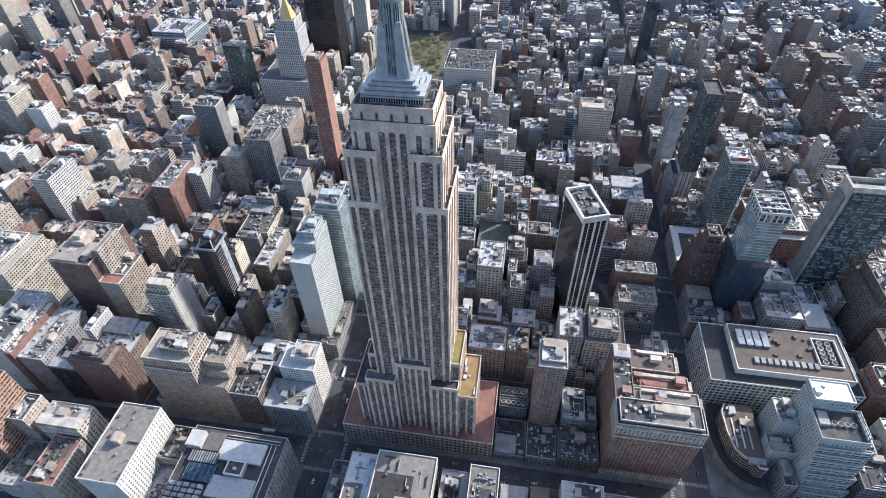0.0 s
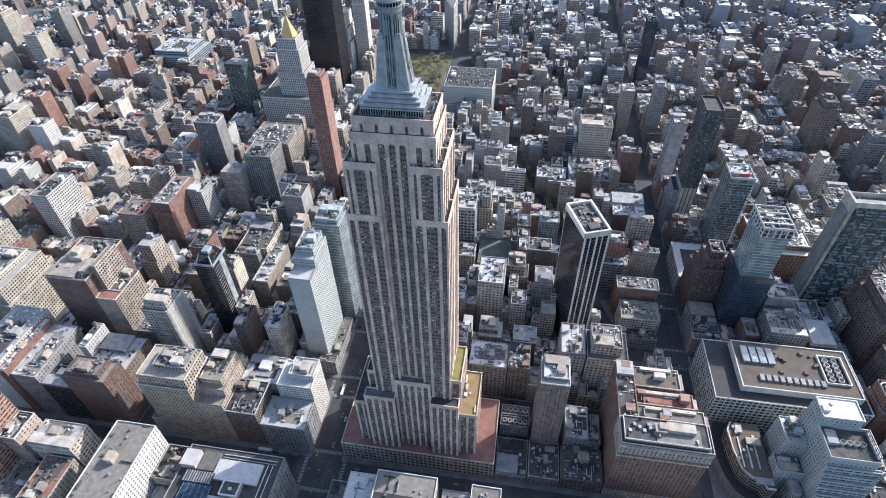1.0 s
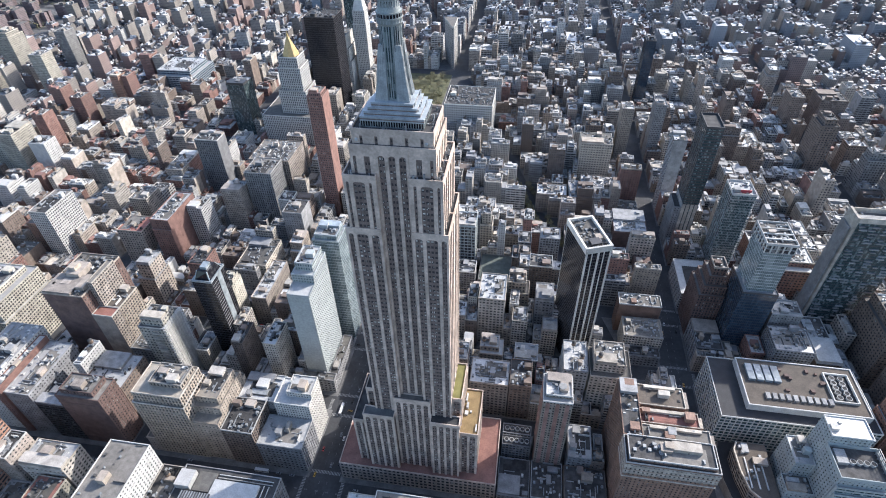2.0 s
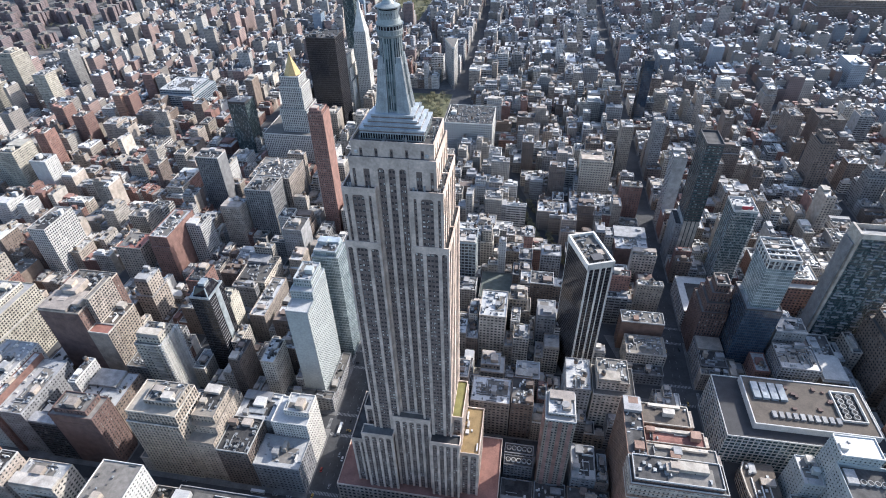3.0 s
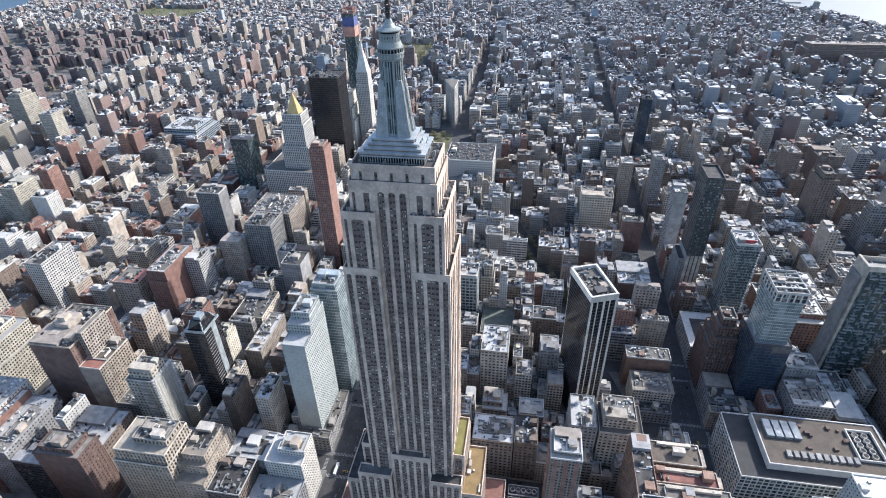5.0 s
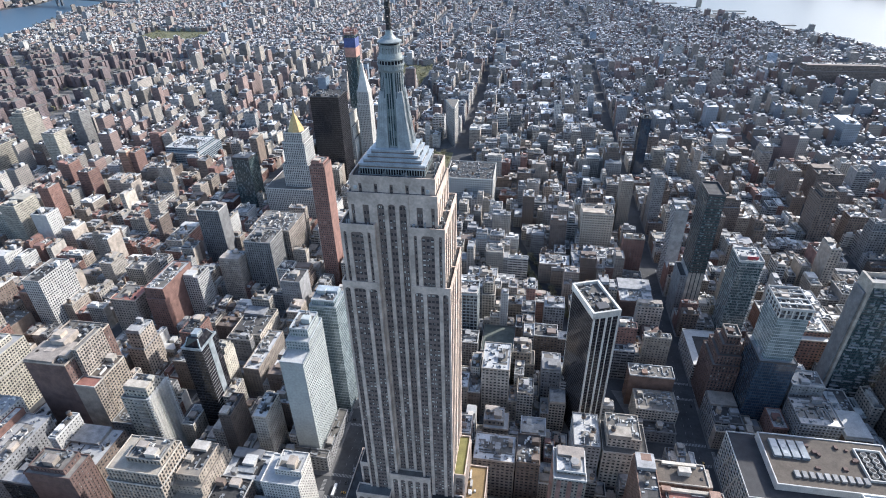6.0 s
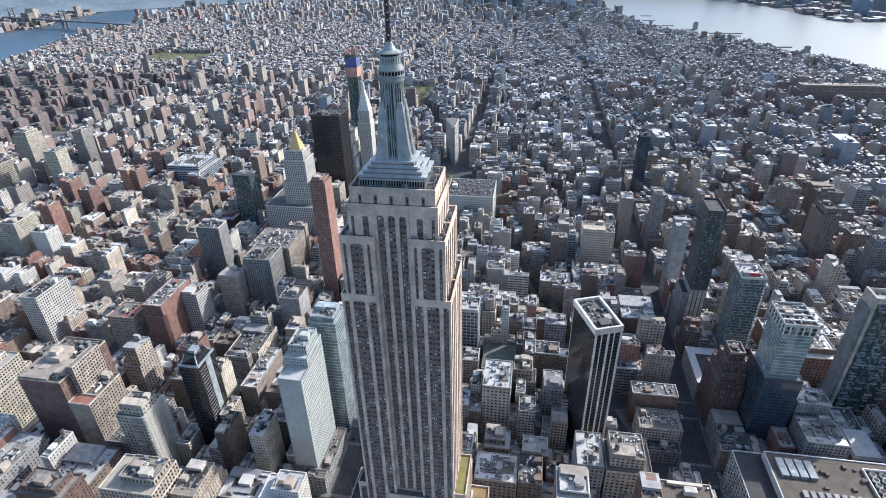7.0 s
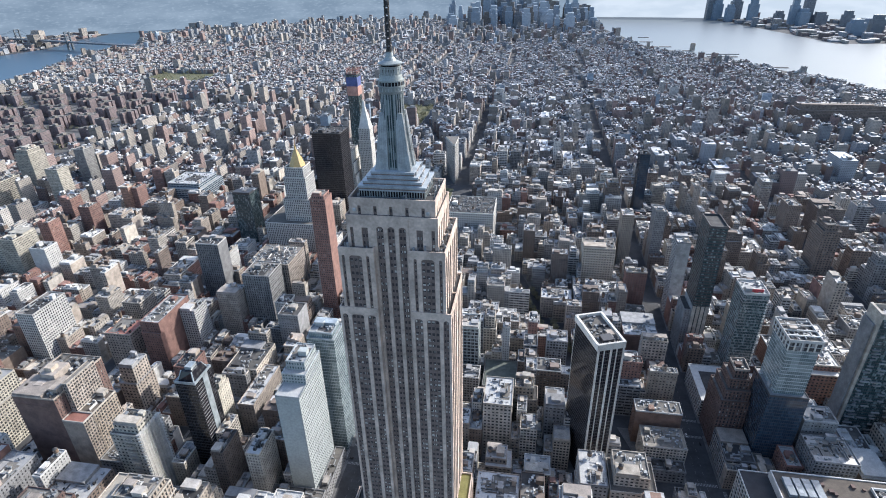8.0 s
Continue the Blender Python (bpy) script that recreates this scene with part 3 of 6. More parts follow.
def tower():
    root = thing("skyscraper", 0, 0, 0, "grey limestone art deco skyscraper with setbacks and a metal mast", "skyscraper")
    stone, metal, glass = Shape(), Shape(), Shape()
    deck, ochre = (ROOF["tar"], ""), (TERRACE, "ochre roof terrace")
    olive, tile = (TERRACE_OLIVE, "olive green roof terrace"), (BRICK_RED, "red tiled roof of the base")
    wing_lo = [(1.2, 2.8, 2), (6.0, 6.3, 3), (14.3, 4.2, 2)]
    wing_hi = [(1.5, 1.5, 1), (5.2, 6.3, 3), (13.7, 1.5, 1)]
    middle = [(1.4, 3.4, 2), (6.8, 3.4, 2), (12.2, 3.4, 2)]

    def flip(strips, width):
        return [(width - s - w, w, n) for s, w, n in strips][::-1]

    def setback(x0, x1, y0, y1, z, roof, parapet=1.0):
        r, p = Shape(), Shape()
        roof_top(r, p, x0, x1, y0, y1, z, parapet, 0.5)
        part("parapet", p, LIMESTONE, part("setback_roof", r, roof[0], root, roof[1]))

    def block(x0, x1, y0, y1, z0, z1, north, west, roof, parapet=1.0, sides="nsew", head=3.0, arched=True):
        for c, plane, a, b, strips in (("n", y0, x0, x1, north), ("s", y1, x0, x1, north), ("w", x1, y0, y1, west), ("e", x0, y0, y1, west)):
            if c in sides:
                strip_wall(stone, metal, glass, c, plane, a, b, z0, z1, strips, head, arched=arched)
        setback(x0, x1, y0, y1, z1, roof, parapet)

    # five-storey base over the whole lot
    base, panes = Shape(), Shape()
    facade(base, panes, -64.5, 64.5, -30, 30, 0, 24, "shop")
    belts(base, -64.5, 64.5, -30, 30, 0, 24)
    part("base_glazing", panes, GLASS["room"], part("base_wall", base, SHADED_BASE_STONE, root, "weathered stone base, street shade in its colour, rows of windows"))
    setback(-64.5, 64.5, -30, 30, 24, tile, 1.2)
    # to the 21st floor: low shoulders
    block(-47.5, -35, -23, 20, 24, 81, even_strips(12.5, 2, 2), even_strips(43, 8, 2), deck, 1.1, head=2.5)
    block(34.5, 48.5, -23, 17, 24, 81, even_strips(14, 2, 2), even_strips(40, 7, 2), ochre, 1.1, head=2.5)
    # to the 25th floor: blocks that stand forward of the shaft
    for s in (-1, 1):
        ys = (-27, -19) if s < 0 else (19, 27)
        block(-37, -13.5, *ys, 24, 96, even_strips(23.5, 4, 2, 0.6), even_strips(8, 1, 2), (CONCRETE, "pale paved setback roof"), 1.1, head=2.5)
        block(13.5, 35, *ys, 24, 96, even_strips(21.5, 4, 2, 0.6), even_strips(8, 1, 2), deck, 1.1, head=2.5)
        yc = (-22.5, -17) if s < 0 else (17, 22.5)
        block(-13.5, 13.5, *yc, 24, 114, even_strips(27, 5, 2, 0.6), even_strips(5.5, 1, 1), (ROOF["gravel"], "grey gravel setback roof"), 1.1, head=3.5)
    # to the 30th floor: narrow side blocks
    block(28, 35.5, -16.5, 15.5, 24, 114, even_strips(7.5, 1, 2), even_strips(32, 6, 2), olive, 1.1, head=2.5)
    block(-35.5, -28, -16.5, 15.5, 24, 114, even_strips(7.5, 1, 2), even_strips(32, 6, 2), deck, 1.1, head=2.5)
    # the shaft: two wings on each long side with a recessed bay between
    for y0, y1, c in ((-20.5, 0, "n"), (0, 20.5, "s")):
        for x0, x1, side in ((-28.5, -8.5, "e"), (8.5, 28.5, "w")):
            lo = wing_lo if x0 < 0 else flip(wing_lo, 20)
            hi = wing_hi if x0 < 0 else flip(wing_hi, 17.5)
            plane = y0 if c == "n" else y1
            strip_wall(stone, metal, glass, c, plane, x0, x1, 24, Z72, lo, 3.2)
            strip_wall(stone, metal, glass, side, x0 if side == "e" else x1, y0, y1, 24, Z72, even_strips(20.5, 3, 2, 0.6), 3.2)
            xi, other = (x1, "w") if x0 < 0 else (x0, "e")
            strip_wall(stone, metal, glass, other, xi, *((plane, plane + 3.5) if c == "n" else (plane - 3.5, plane)), 24, Z72, [], 3.2)
            setback(x0, x1, y0, y1, Z72, deck)
            a0, a1 = (-26, -8.5) if x0 < 0 else (8.5, 26)
            b0, b1 = (-20.0, 0) if c == "n" else (0, 20.0)
            plane = b0 if c == "n" else b1
            strip_wall(stone, metal, glass, c, plane, a0, a1, Z72, Z81, hi, 3.2)
            strip_wall(stone, metal, glass, side, a0 if side == "e" else a1, b0, b1, Z72, Z81, even_strips(20, 3, 2, 0.6), 3.2)
            strip_wall(stone, metal, glass, other, a1 if x0 < 0 else a0, *((plane, plane + 3.5) if c == "n" else (plane - 3.5, plane)), Z72, Z81, [], 3.2)
            setback(a0, a1, b0, b1, Z81, deck)
        plane = -17.0 if c == "n" else 17.0
        strip_wall(stone, metal, glass, c, plane, -8.5, 8.5, 24, 312.5, middle, 1.2)
        strip_wall(stone, metal, glass, c, plane, -8.5, 8.5, 312.5, 316.3, [], 3.0)
    # crown
    for x0, x1, c in ((-21.5, -8.5, "e"), (8.5, 22.3, "w")):
        pair = [(1.5, 1.6, 1), (7.2, 3.0, 2)] if x0 < 0 else flip([(1.5, 1.6, 1), (7.2, 3.0, 2)], 13.8)
        strip_wall(stone, metal, glass, "n", -16.8, x0, x1, Z81, 316.3, pair, 6.0, arched=False)
        strip_wall(stone, metal, glass, "s", 16.8, x0, x1, Z81, 316.3, pair, 6.0, arched=False)
        strip_wall(stone, metal, glass, c, x0 if c == "e" else x1, -16.8, 16.8, Z81, 316.3, even_strips(33.6, 6, 2, 0.5), 5.0, arched=False)
    setback(-21.5, 22.3, -16.8, 16.8, 316.3, deck, 0.4)
    block(-20.0, 21.0, -14.8, 14.8, 316.3, 323.2, [(4 + 7.6 * k, 1.6, 1) for k in range(5)], even_strips(29.6, 5, 1, 0.3), deck, 1.3, head=2.6, arched=False)
    for x, z in ((-17.5, 318.5), (17.5, 318.0)):
        s = Shape()
        s.tube(x, 0, 0, 0.5, 1.0, 0.7, 12)
        s.v = [(px, -15.0 - pz, z + py) for px, py, pz in s.v]
        part("dish", s, WALL["white"], root, "white round dish on the wall")
    for x, y, w, d, h in ((36.5, -7, 2.6, 3.4, 1.6), (37.2, -1.5, 1.6, 5.0, 2.6), (40.4, -4.5, 1.4, 1.6, 1.2), (36.2, 5, 1.2, 7.0, 2.2), (46.0, -20, 1.0, 6.0, 1.2)):
        add = Shape()
        add.box(x, x + w, y, y + d, 81, 81 + h)
        part("terrace_unit", add, WALL["white"], root, "white plant box on the terrace")
    rng = random.Random(4)
    for x0, x1, y0, y1, z, n in ((-25, -9, -19, -17.4, Z81, 5), (10, 25, -19, -17.4, Z81, 9), (22.8, 25.2, -19, 19, Z81, 30), (-19, 20, -13.8, -11, 323.2, 14), (16.6, 20, -13, 13, 323.2, 22)):
        s = Shape()
        for _ in range(n):
            x, y, h = rng.uniform(x0, x1), rng.uniform(y0, y1), rng.choice((0.8, 1.2, 1.8, 3.0))
            w = rng.choice((0.1, 0.15, 0.2, 0.45))
            s.box(x - w, x + w, y - w, y + w, z, z + h)
        tagged(part("aerial", s, METAL, root, "grey aerials and small dishes along the edge"), kind="stuff")
    part("stone_wall", stone, LIMESTONE, root, "weathered grey limestone piers")
    part("spandrel_panelling", metal, SPANDREL, root, "dark grey aluminium panels")
    tagged(part("window_glazing", glass, TOWER_GLASS, root, "rows of small office windows"), kind="stuff")
    mast(root)
    return root


def mast(root):
    # observatory and stepped metal roof
    s, g = Shape(), Shape()
    facade(s, g, -16.0, 15.5, -10.5, 10.5, 323.2, 327, "gallery")
    part("observatory", s, MAST, root, "pale metal observatory walls")
    part("observatory_glazing", g, GLASS["black"], root)
    for k, (x, y) in enumerate(((15.9, 10.9), (13.9, 9.6), (12.0, 8.6), (10.2, 7.8))):
        s = Shape()
        s.box(-x, x, -y, y, 327 + k * 2.0 - (0.4 if k == 0 else 0), 327 + (k + 1) * 2.0)
        s.box(-x - 0.25, x + 0.25, -y - 0.25, y + 0.25, 327 + (k + 1) * 2.0 - 0.5, 327 + (k + 1) * 2.0 + 0.06, "nsewtb")
        step = part("step", s, MAST_BLUE, root, "blue-grey metal step")
        s = Shape()
        s.box(-x - 0.06, x + 0.06, -y - 0.06, y + 0.06, 327 + k * 2.0 + 0.35, 327 + k * 2.0 + 0.95, "nsew")
        part("dark_band", s, SPANDREL, step, "dark band round the step")
    rng = random.Random(6)
    for k in range(16):
        y, z = -9.5 + k * 1.25, 327 + rng.choice((0, 2, 4, 6))
        x = {327: 16.2, 329: 14.2, 331: 12.4, 333: 10.6}[z]
        s = Shape()
        s.box(x - 0.9, x + 0.3, y, y + rng.uniform(0.4, 0.9), z, z + rng.uniform(0.8, 2.2))
        part("bracket", s, MAST_RIB, root)
    # shaft of the mast with glazed strips and stepped wing buttresses
    ring = [(5.2 * math.cos(math.pi / 8 + k * math.pi / 4), 5.2 * math.sin(math.pi / 8 + k * math.pi / 4)) for k in range(8)]
    s = Shape()
    s.prism(ring, 335, 371)
    shaft = part("mast_shaft", s, MAST, root)
    for k in range(8):
        a = k * math.pi / 4
        s, g = Shape(), Shape()
        for m in (-1, 0, 1):
            px, py = 4.75 * math.cos(a) - m * 1.2 * math.sin(a), 4.75 * math.sin(a) + m * 1.2 * math.cos(a)
            g.box(px - 0.32, px + 0.32, py - 0.32, py + 0.32, 336, 369.5, "nsewt")
        part("glass_strip", g, GLASS["green"], shaft)
    # wings that taper in three long steps against the shaft
    s = Shape()
    for k in range(32):
        a = 2 * math.pi * (k + 0.5) / 32
        px, py = 5.05 * math.cos(a), 5.05 * math.sin(a)
        s.box(px - 0.16, px + 0.16, py - 0.16, py + 0.16, 335, 369.5, "nsewt")
    tagged(part("rib", s, MAST_RIB, shaft, "bright metal ribs up the mast"), kind="stuff")
    for sx in (-1, 1):
        for sy in (-1, 1):
            wing = None
            for a0, a1, b0, b1, z0, z1 in ((8.4, 7.2, 6.0, 5.5, 335, 343), (7.2, 6.4, 5.5, 5.1, 343, 350), (6.4, 5.8, 5.1, 4.8, 350, 356), (5.8, 5.0, 4.8, 4.2, 356, 361)):
                low = [(sx * 2.2, sy * 2.2), (sx * a0, sy * 2.2), (sx * a0, sy * b0), (sx * 2.2, sy * b0)]
                top = [(sx * 2.2, sy * 2.2), (sx * a1, sy * 2.2), (sx * a1, sy * b1), (sx * 2.2, sy * b1)]
                if sx * sy < 0:
                    low, top = low[::-1], top[::-1]
                s = Shape()
                s.prism(low, z0, z1, ring_top=top)
                for u in (0.25, 0.5, 0.75, 0.97):        # ribs up the faces of the wing
                    for ends in (((2.2 + (a0 - 2.2) * u, b0), (2.2 + (a1 - 2.2) * u, b1)), ((a0, 2.2 + (b0 - 2.2) * u), (a1, 2.2 + (b1 - 2.2) * u))):
                        (p0, q0), (p1, q1) = ends
                        foot = [(sx * p0 - 0.14, sy * q0 - 0.14), (sx * p0 + 0.14, sy * q0 - 0.14), (sx * p0 + 0.14, sy * q0 + 0.14), (sx * p0 - 0.14, sy * q0 + 0.14)]
                        head = [(sx * p1 - 0.14, sy * q1 - 0.14), (sx * p1 + 0.14, sy * q1 - 0.14), (sx * p1 + 0.14, sy * q1 + 0.14), (sx * p1 - 0.14, sy * q1 + 0.14)]
                        s.prism(foot, z0, z1 + 0.2, ring_top=head)
                if wing is None:
                    wing = part("buttress", s, MAST_RIB, root, "tapering pale metal wing buttress")
                else:
                    part("stage", s, MAST_RIB, wing)
            for z, a0, b0 in ((343, 7.3, 5.6), (350, 6.5, 5.2), (356, 5.9, 4.9)):
                x0, x1 = sorted((sx * 2.2, sx * a0))
                y0, y1 = sorted((sy * 2.2, sy * b0))
                s = Shape()
                s.box(x0, x1, y0, y1, z - 0.5, z, "nsewtb")
                part("ledge", s, MAST_RIB, wing)
    lantern = None
    for z0, z1, r0, r1 in ((369.5, 370.6, 5.4, 5.9), (370.6, 372.2, 5.5, 5.5), (372.2, 372.8, 6.0, 6.0), (372.8, 374.6, 5.5, 5.5), (374.6, 375.2, 5.9, 5.9), (375.2, 377.2, 5.3, 4.9),
                           (377.2, 380.4, 4.5, 4.4), (380.4, 380.8, 4.7, 4.7)):
        s = Shape()
        s.tube(0, 0, z0, z1, r0, r1, 28)
        if lantern is None:
            lantern = part("lantern", s, MAST, root, "round metal lantern with ledges")
        else:
            part("ledge", s, MAST, lantern)
    s = Shape()
    s.tube(0, 0, 372.9, 374.5, 5.56, 5.56, 28, top=False)
    part("lantern_glazing", s, GLASS["black"], lantern)
    s = Shape()
    for z0, z1, r, n in ((370.6, 372.2, 5.6, 24), (372.8, 374.6, 5.62, 24), (377.3, 380.3, 4.52, 20)):
        for k in range(n):
            a = 2 * math.pi * k / n
            px, py = r * math.cos(a), r * math.sin(a)
            s.box(px - 0.13, px + 0.13, py - 0.13, py + 0.13, z0, z1, "nsew")
    tagged(part("lantern_rib", s, MAST_RIB, lantern, "bright ribs round the lantern"), kind="stuff")
    s = Shape()
    s.tube(0, 0, 377.8, 379.6, 4.48, 4.45, 20, top=False)
    part("lantern_glazing", s, GLASS["black"], lantern)
    s = Shape()
    s.tube(0, 0, 380.8, 381.6, 4.2, 4.2, 24)
    part("lantern_glazing", s, GLASS["black"], lantern)
    s = Shape()
    for z0, z1, r0, r1 in ((381.6, 382.1, 5.3, 5.4), (382.1, 383.0, 5.2, 3.4), (383.0, 384.4, 3.0, 2.0), (384.4, 386.4, 1.8, 1.3)):
        s.tube(0, 0, z0, z1, r0, r1, 28)
    part("dome", s, MAST, root, "pale conical metal dome")
    s = Shape()
    for k in range(11):
        z = 386.2 + k * 3.0
        for sx in (-1, 1):
            for sy in (-1, 1):
                s.box(sx * 0.75 - 0.16, sx * 0.75 + 0.16, sy * 0.75 - 0.16, sy * 0.75 + 0.16, z, z + 3.0)
        s.box(-1.0, 1.0, -1.0, 1.0, z, z + 0.5, "nsewtb")
        s.box(-0.45, 0.45, -0.45, 0.45, z + 0.5, z + 2.4, "nsew")
    s.tube(0, 0, 418, 432, 0.5, 0.4, 10)
    s.tube(0, 0, 432, 443, 0.25, 0.1, 8)
    part("antenna", s, ROOF["tar"], root, "dark lattice broadcast antenna")


reserve(-64.5, 64.5, -30, 30)
tower()


# ---- buildings round the tower ----
def add_box(ob, name, box, material, label="", sides="nsewt"):
    return part(name, lone(box, sides), material, ob, label)


# north side of the wide cross street
building(-232, -199, -122, -60, 68, "white", "punched", roof="gravel", label="white brick loft building with a long grey roof", amount=0.35, trim="marble", coats=("gravel",))
building(-198, -178, -88, -60, 40, "buff", "punched", roof="tar", tank=1, amount=1.5)
building(-198, -178, -122, -89, 28, "grey", "loft", roof="silver", amount=2)
ob, box, z = building(-176, -98, -122, -60, 46, "grey", "loft", roof="tar", label="grey stone department building with white and blue roof decks", amount=0)
add_box(ob, "roof_deck", (-147, -111, -85, -69, z, z + 2.6), ROOF["white"], "white membrane roof deck")
add_box(ob, "roof_deck", (-144, -109, -113, -97, z, z + 2.2), ROOF["silver"], "pale grey roof deck")
add_box(ob, "plant_deck", (-168, -145, -90, -81, z, z + 3.4), WALL["dark"], "dark slatted plant deck")
for k in range(11):
    add_box(ob, "slat", (-167.6 + k * 2.05, -166.8 + k * 2.05, -89.8, -81.2, z + 3.4, z + 3.9), METAL)
add_box(ob, "skylight", (-166, -143, -104, -90.5, z, z + 2.8), GLASS["blue"], "blue glazed roof light")
for k in range(6):
    add_box(ob, "glazing_bar", (-166 + k * 4.5, -165.8 + k * 4.5, -104, -90.5, z + 2.8, z + 2.9), METAL)
add_box(ob, "lift_house", (-135, -121, -96.5, -85.5, z, z + 5.0), WALL["grey"], "square lift house with a pale rim", "nsew")
r, p = Shape(), Shape()
roof_top(r, p, -135, -121, -96.5, -85.5, z + 5.0, 0.8, 0.8)
part("parapet", p, WALL["white"], part("roof", r, ROOF["tar"], ob))
add_box(ob, "vent", (-129, -126.5, -92.5, -90.5, z + 4.9, z + 6.2), WALL["white"])
for y in (-64.5, -67.0):
    add_box(ob, "rail", (-146, -102, y, y + 0.35, z, z + 1.0), WALL["white"], "pale rail along the roof edge")
for x in (-108.4, -104.6):
    add_box(ob, "rail", (x, x + 0.35, -118, -68, z, z + 1.0), WALL["white"], "pale rail along the roof edge")
add_box(ob, "penthouse", (-175, -163, -79, -66, z, z + 6.0), WALL["white"], "white roof house")
add_box(ob, "roof_deck", (-162, -147.5, -79, -64, z, z + 1.2), ROOF["gravel"], "grey gravel deck")
for k in range(4):
    for j in range(5):
        add_box(ob, "cooling_unit", (-174 + j * 5.6, -169.6 + j * 5.6, -121 + k * 4.1, -118 + k * 4.1, z, z + 1.8 + 0.5 * ((k + j) % 2)), METAL)
building(-63, -46, -118, -60, 20, "grey", "loft", roof="tar", amount=1.5)
building(-45, -24, -118, -60, 40, "buff", "punched", roof="white", label="narrow buff building with a bright white roof", amount=1.0)
ob, box, z = building(-22, 24, -122, -60, 50, "cream", "loft", roof="gravel", label="buff loft building with a broad grey gravel roof", amount=0.5, trim="white")
add_box(ob, "cooling_tower", (-2, 8, -108, -94, z, z + 3.2), METAL, "pale cooling tower with fans")
building(28, 49, -122, -62, 37, "grey", "loft", roof="silver", tank=2)
building(50, 72, -120, -60, 48, "buff", "loft", roof="gravel", trim="white", amount=1.5)
building(74, 96, -120, -60, 20, "grey", "loft", roof="tar", amount=1.5)
building(97, 118, -120, -60, 24, "brown", "loft", roof="tar", amount=1.5)
building(119, 150, -122, -60, 43, "buff", "loft", roof="white", amount=0.6)
building(152, 214, -122, -60, 32, "tan", "loft", roof="gravel")
building(-304, -266, -82, -60, 52, "buff", "loft", roof="white", label="buff loft building with a white cluttered roof", amount=3)
building(-290, -266, -122, -84, 42, "cream", "punched", roof="red", amount=2)
building(-326, -292, -122, -84, 26, "grey", "loft", roof="silver", amount=2)
building(-362, -324, -102, -60, 92, "orange", "ribbon", roof="gravel", label="tall orange brick apartment tower in sunlight", name="apartment_tower")
building(-400, -364, -122, -60, 40, "tan", "punched", roof="silver")

# south side of it, eastward
building(-304, -264, -30, -8, 68, "umber", "punched", roof="gravel", tiers=[(4, 6, 3, 2, 5)], label="dark red-brown brick loft building with a clipped top", blind="n")
building(-332, -305, -30, -6, 50, "dark", "ribbon", roof="tar", amount=2)
building(-304, -266, -6, 30, 52, "brown", "loft", roof="white", amount=3)
building(-402, -368, -28, 38, 68, "white", "punched", roof="silver", label="white brick building with small square windows", amount=2)
building(-360, -336, -28, 30, 58, "grey", "punched", roof="silver", amount=2)
ob, box, z = building(-231, -186, -30, 4, 74, "tan", "piers", roof="sand", trim="buff", tiers=[(3, 0, 1.5, 2, 12), (12, 2, 8, 3, 5)], label="tan brick loft building with dense windows and setbacks", amount=1.2)
building(-186, -163, -29, 22, 55, "tan", "punched", roof="sand", tiers=[(0, 0, 9, 4, 9), (2, 2, 4, 4, 8)], label="tan stone building with stepped upper storeys", amount=0.6)
building(-230, -187, 5, 30, 40, "grey", "loft", roof="silver", amount=2)
building(-162, -135, -30, 2, 50, "brown", "grid", roof="tar", label="brown loft building with a dark roof and ducts", trim="white", amount=2)
building(-134, -95, -30, -2, 36, "grey", "loft", roof="white", label="grey stone corner building with a pale roof", amount=0.5)
building(-126, -95, -2, 24, 55, "marble", "dense", roof="white", label="white corner building with dense windows", amount=0.8, tiers=[(9, 0, 8, 0, 6)])
ob, box, z = building(-162, -127, 3, 30, 48, "grey", "punched", roof="silver", trim="white", amount=0.3)
add_box(ob, "lift_house", (-150, -140, 14, 23, z, z + 4.0), WALL["white"], "white lift house")
add_box(ob, "plant_deck", (-153, -138, 8, 13, z, z + 1.6), METAL)

# white tower on its podium, and the glass tower behind it
building(-142, -96, 52, 60.5, 18, "grey", "loft", roof="gravel")
building(-105, -96, 61, 112, 14, "grey", "loft", roof="gravel")
building(-126, -106, 62, 110, 120, "pale", "dense", "green", roof="white", blind="n", tiers=[(0, 0, 16, 0, 9), (2, 2, 6, 2, 8)], label="slim white residential tower with a blank grey end wall", name="residential_tower", trim="steel")
building(-122, -97, 122, 146, 132, "steel", "curtain", "pale", roof="white", label="blue-grey glass tower with balconies", tiers=[(2, 2, 2, 2, 5)], name="glass_tower")
building(-122, -96, 147, 190, 34, "marble", "piers", roof="gravel", label="pale stone podium with tall openings")
# dark tower with a faceted crown
ob, box, z = building(-227, -208, 79, 104, 107, "dark", "curtain", "black", roof="silver", label="dark glass tower with a faceted crown", name="glass_tower", amount=0, trim="steel")
add_box(ob, "end_strip", (-208.2, -207.6, 90, 97, 0, 107), WALL["steel"], "pale metal strip up the end wall", "nswt")
for k in range(28):
    add_box(ob, "floor_band", (-208.15, -207.8, 80, 90, 4 + k * 3.6, 4.4 + k * 3.6), WALL["grey"], sides="nswtb")
for q in ((-227.3, -207.7, 78.7, 79.3, 106, 108.5), (-208.3, -207.7, 79.3, 104, 106, 108.5)):
    add_box(ob, "crown_frame", q, WALL["steel"], "pale metal crown frame")
s = Shape()
s.prism([(-225, 81), (-210, 81), (-210, 102), (-225, 102)], 107, 115, ring_top=[(-222.5, 85), (-212, 83.5), (-211.5, 98), (-221, 99.5)])
crown = part("crown", s, GLASS["black"], ob, "faceted dark glass crown")
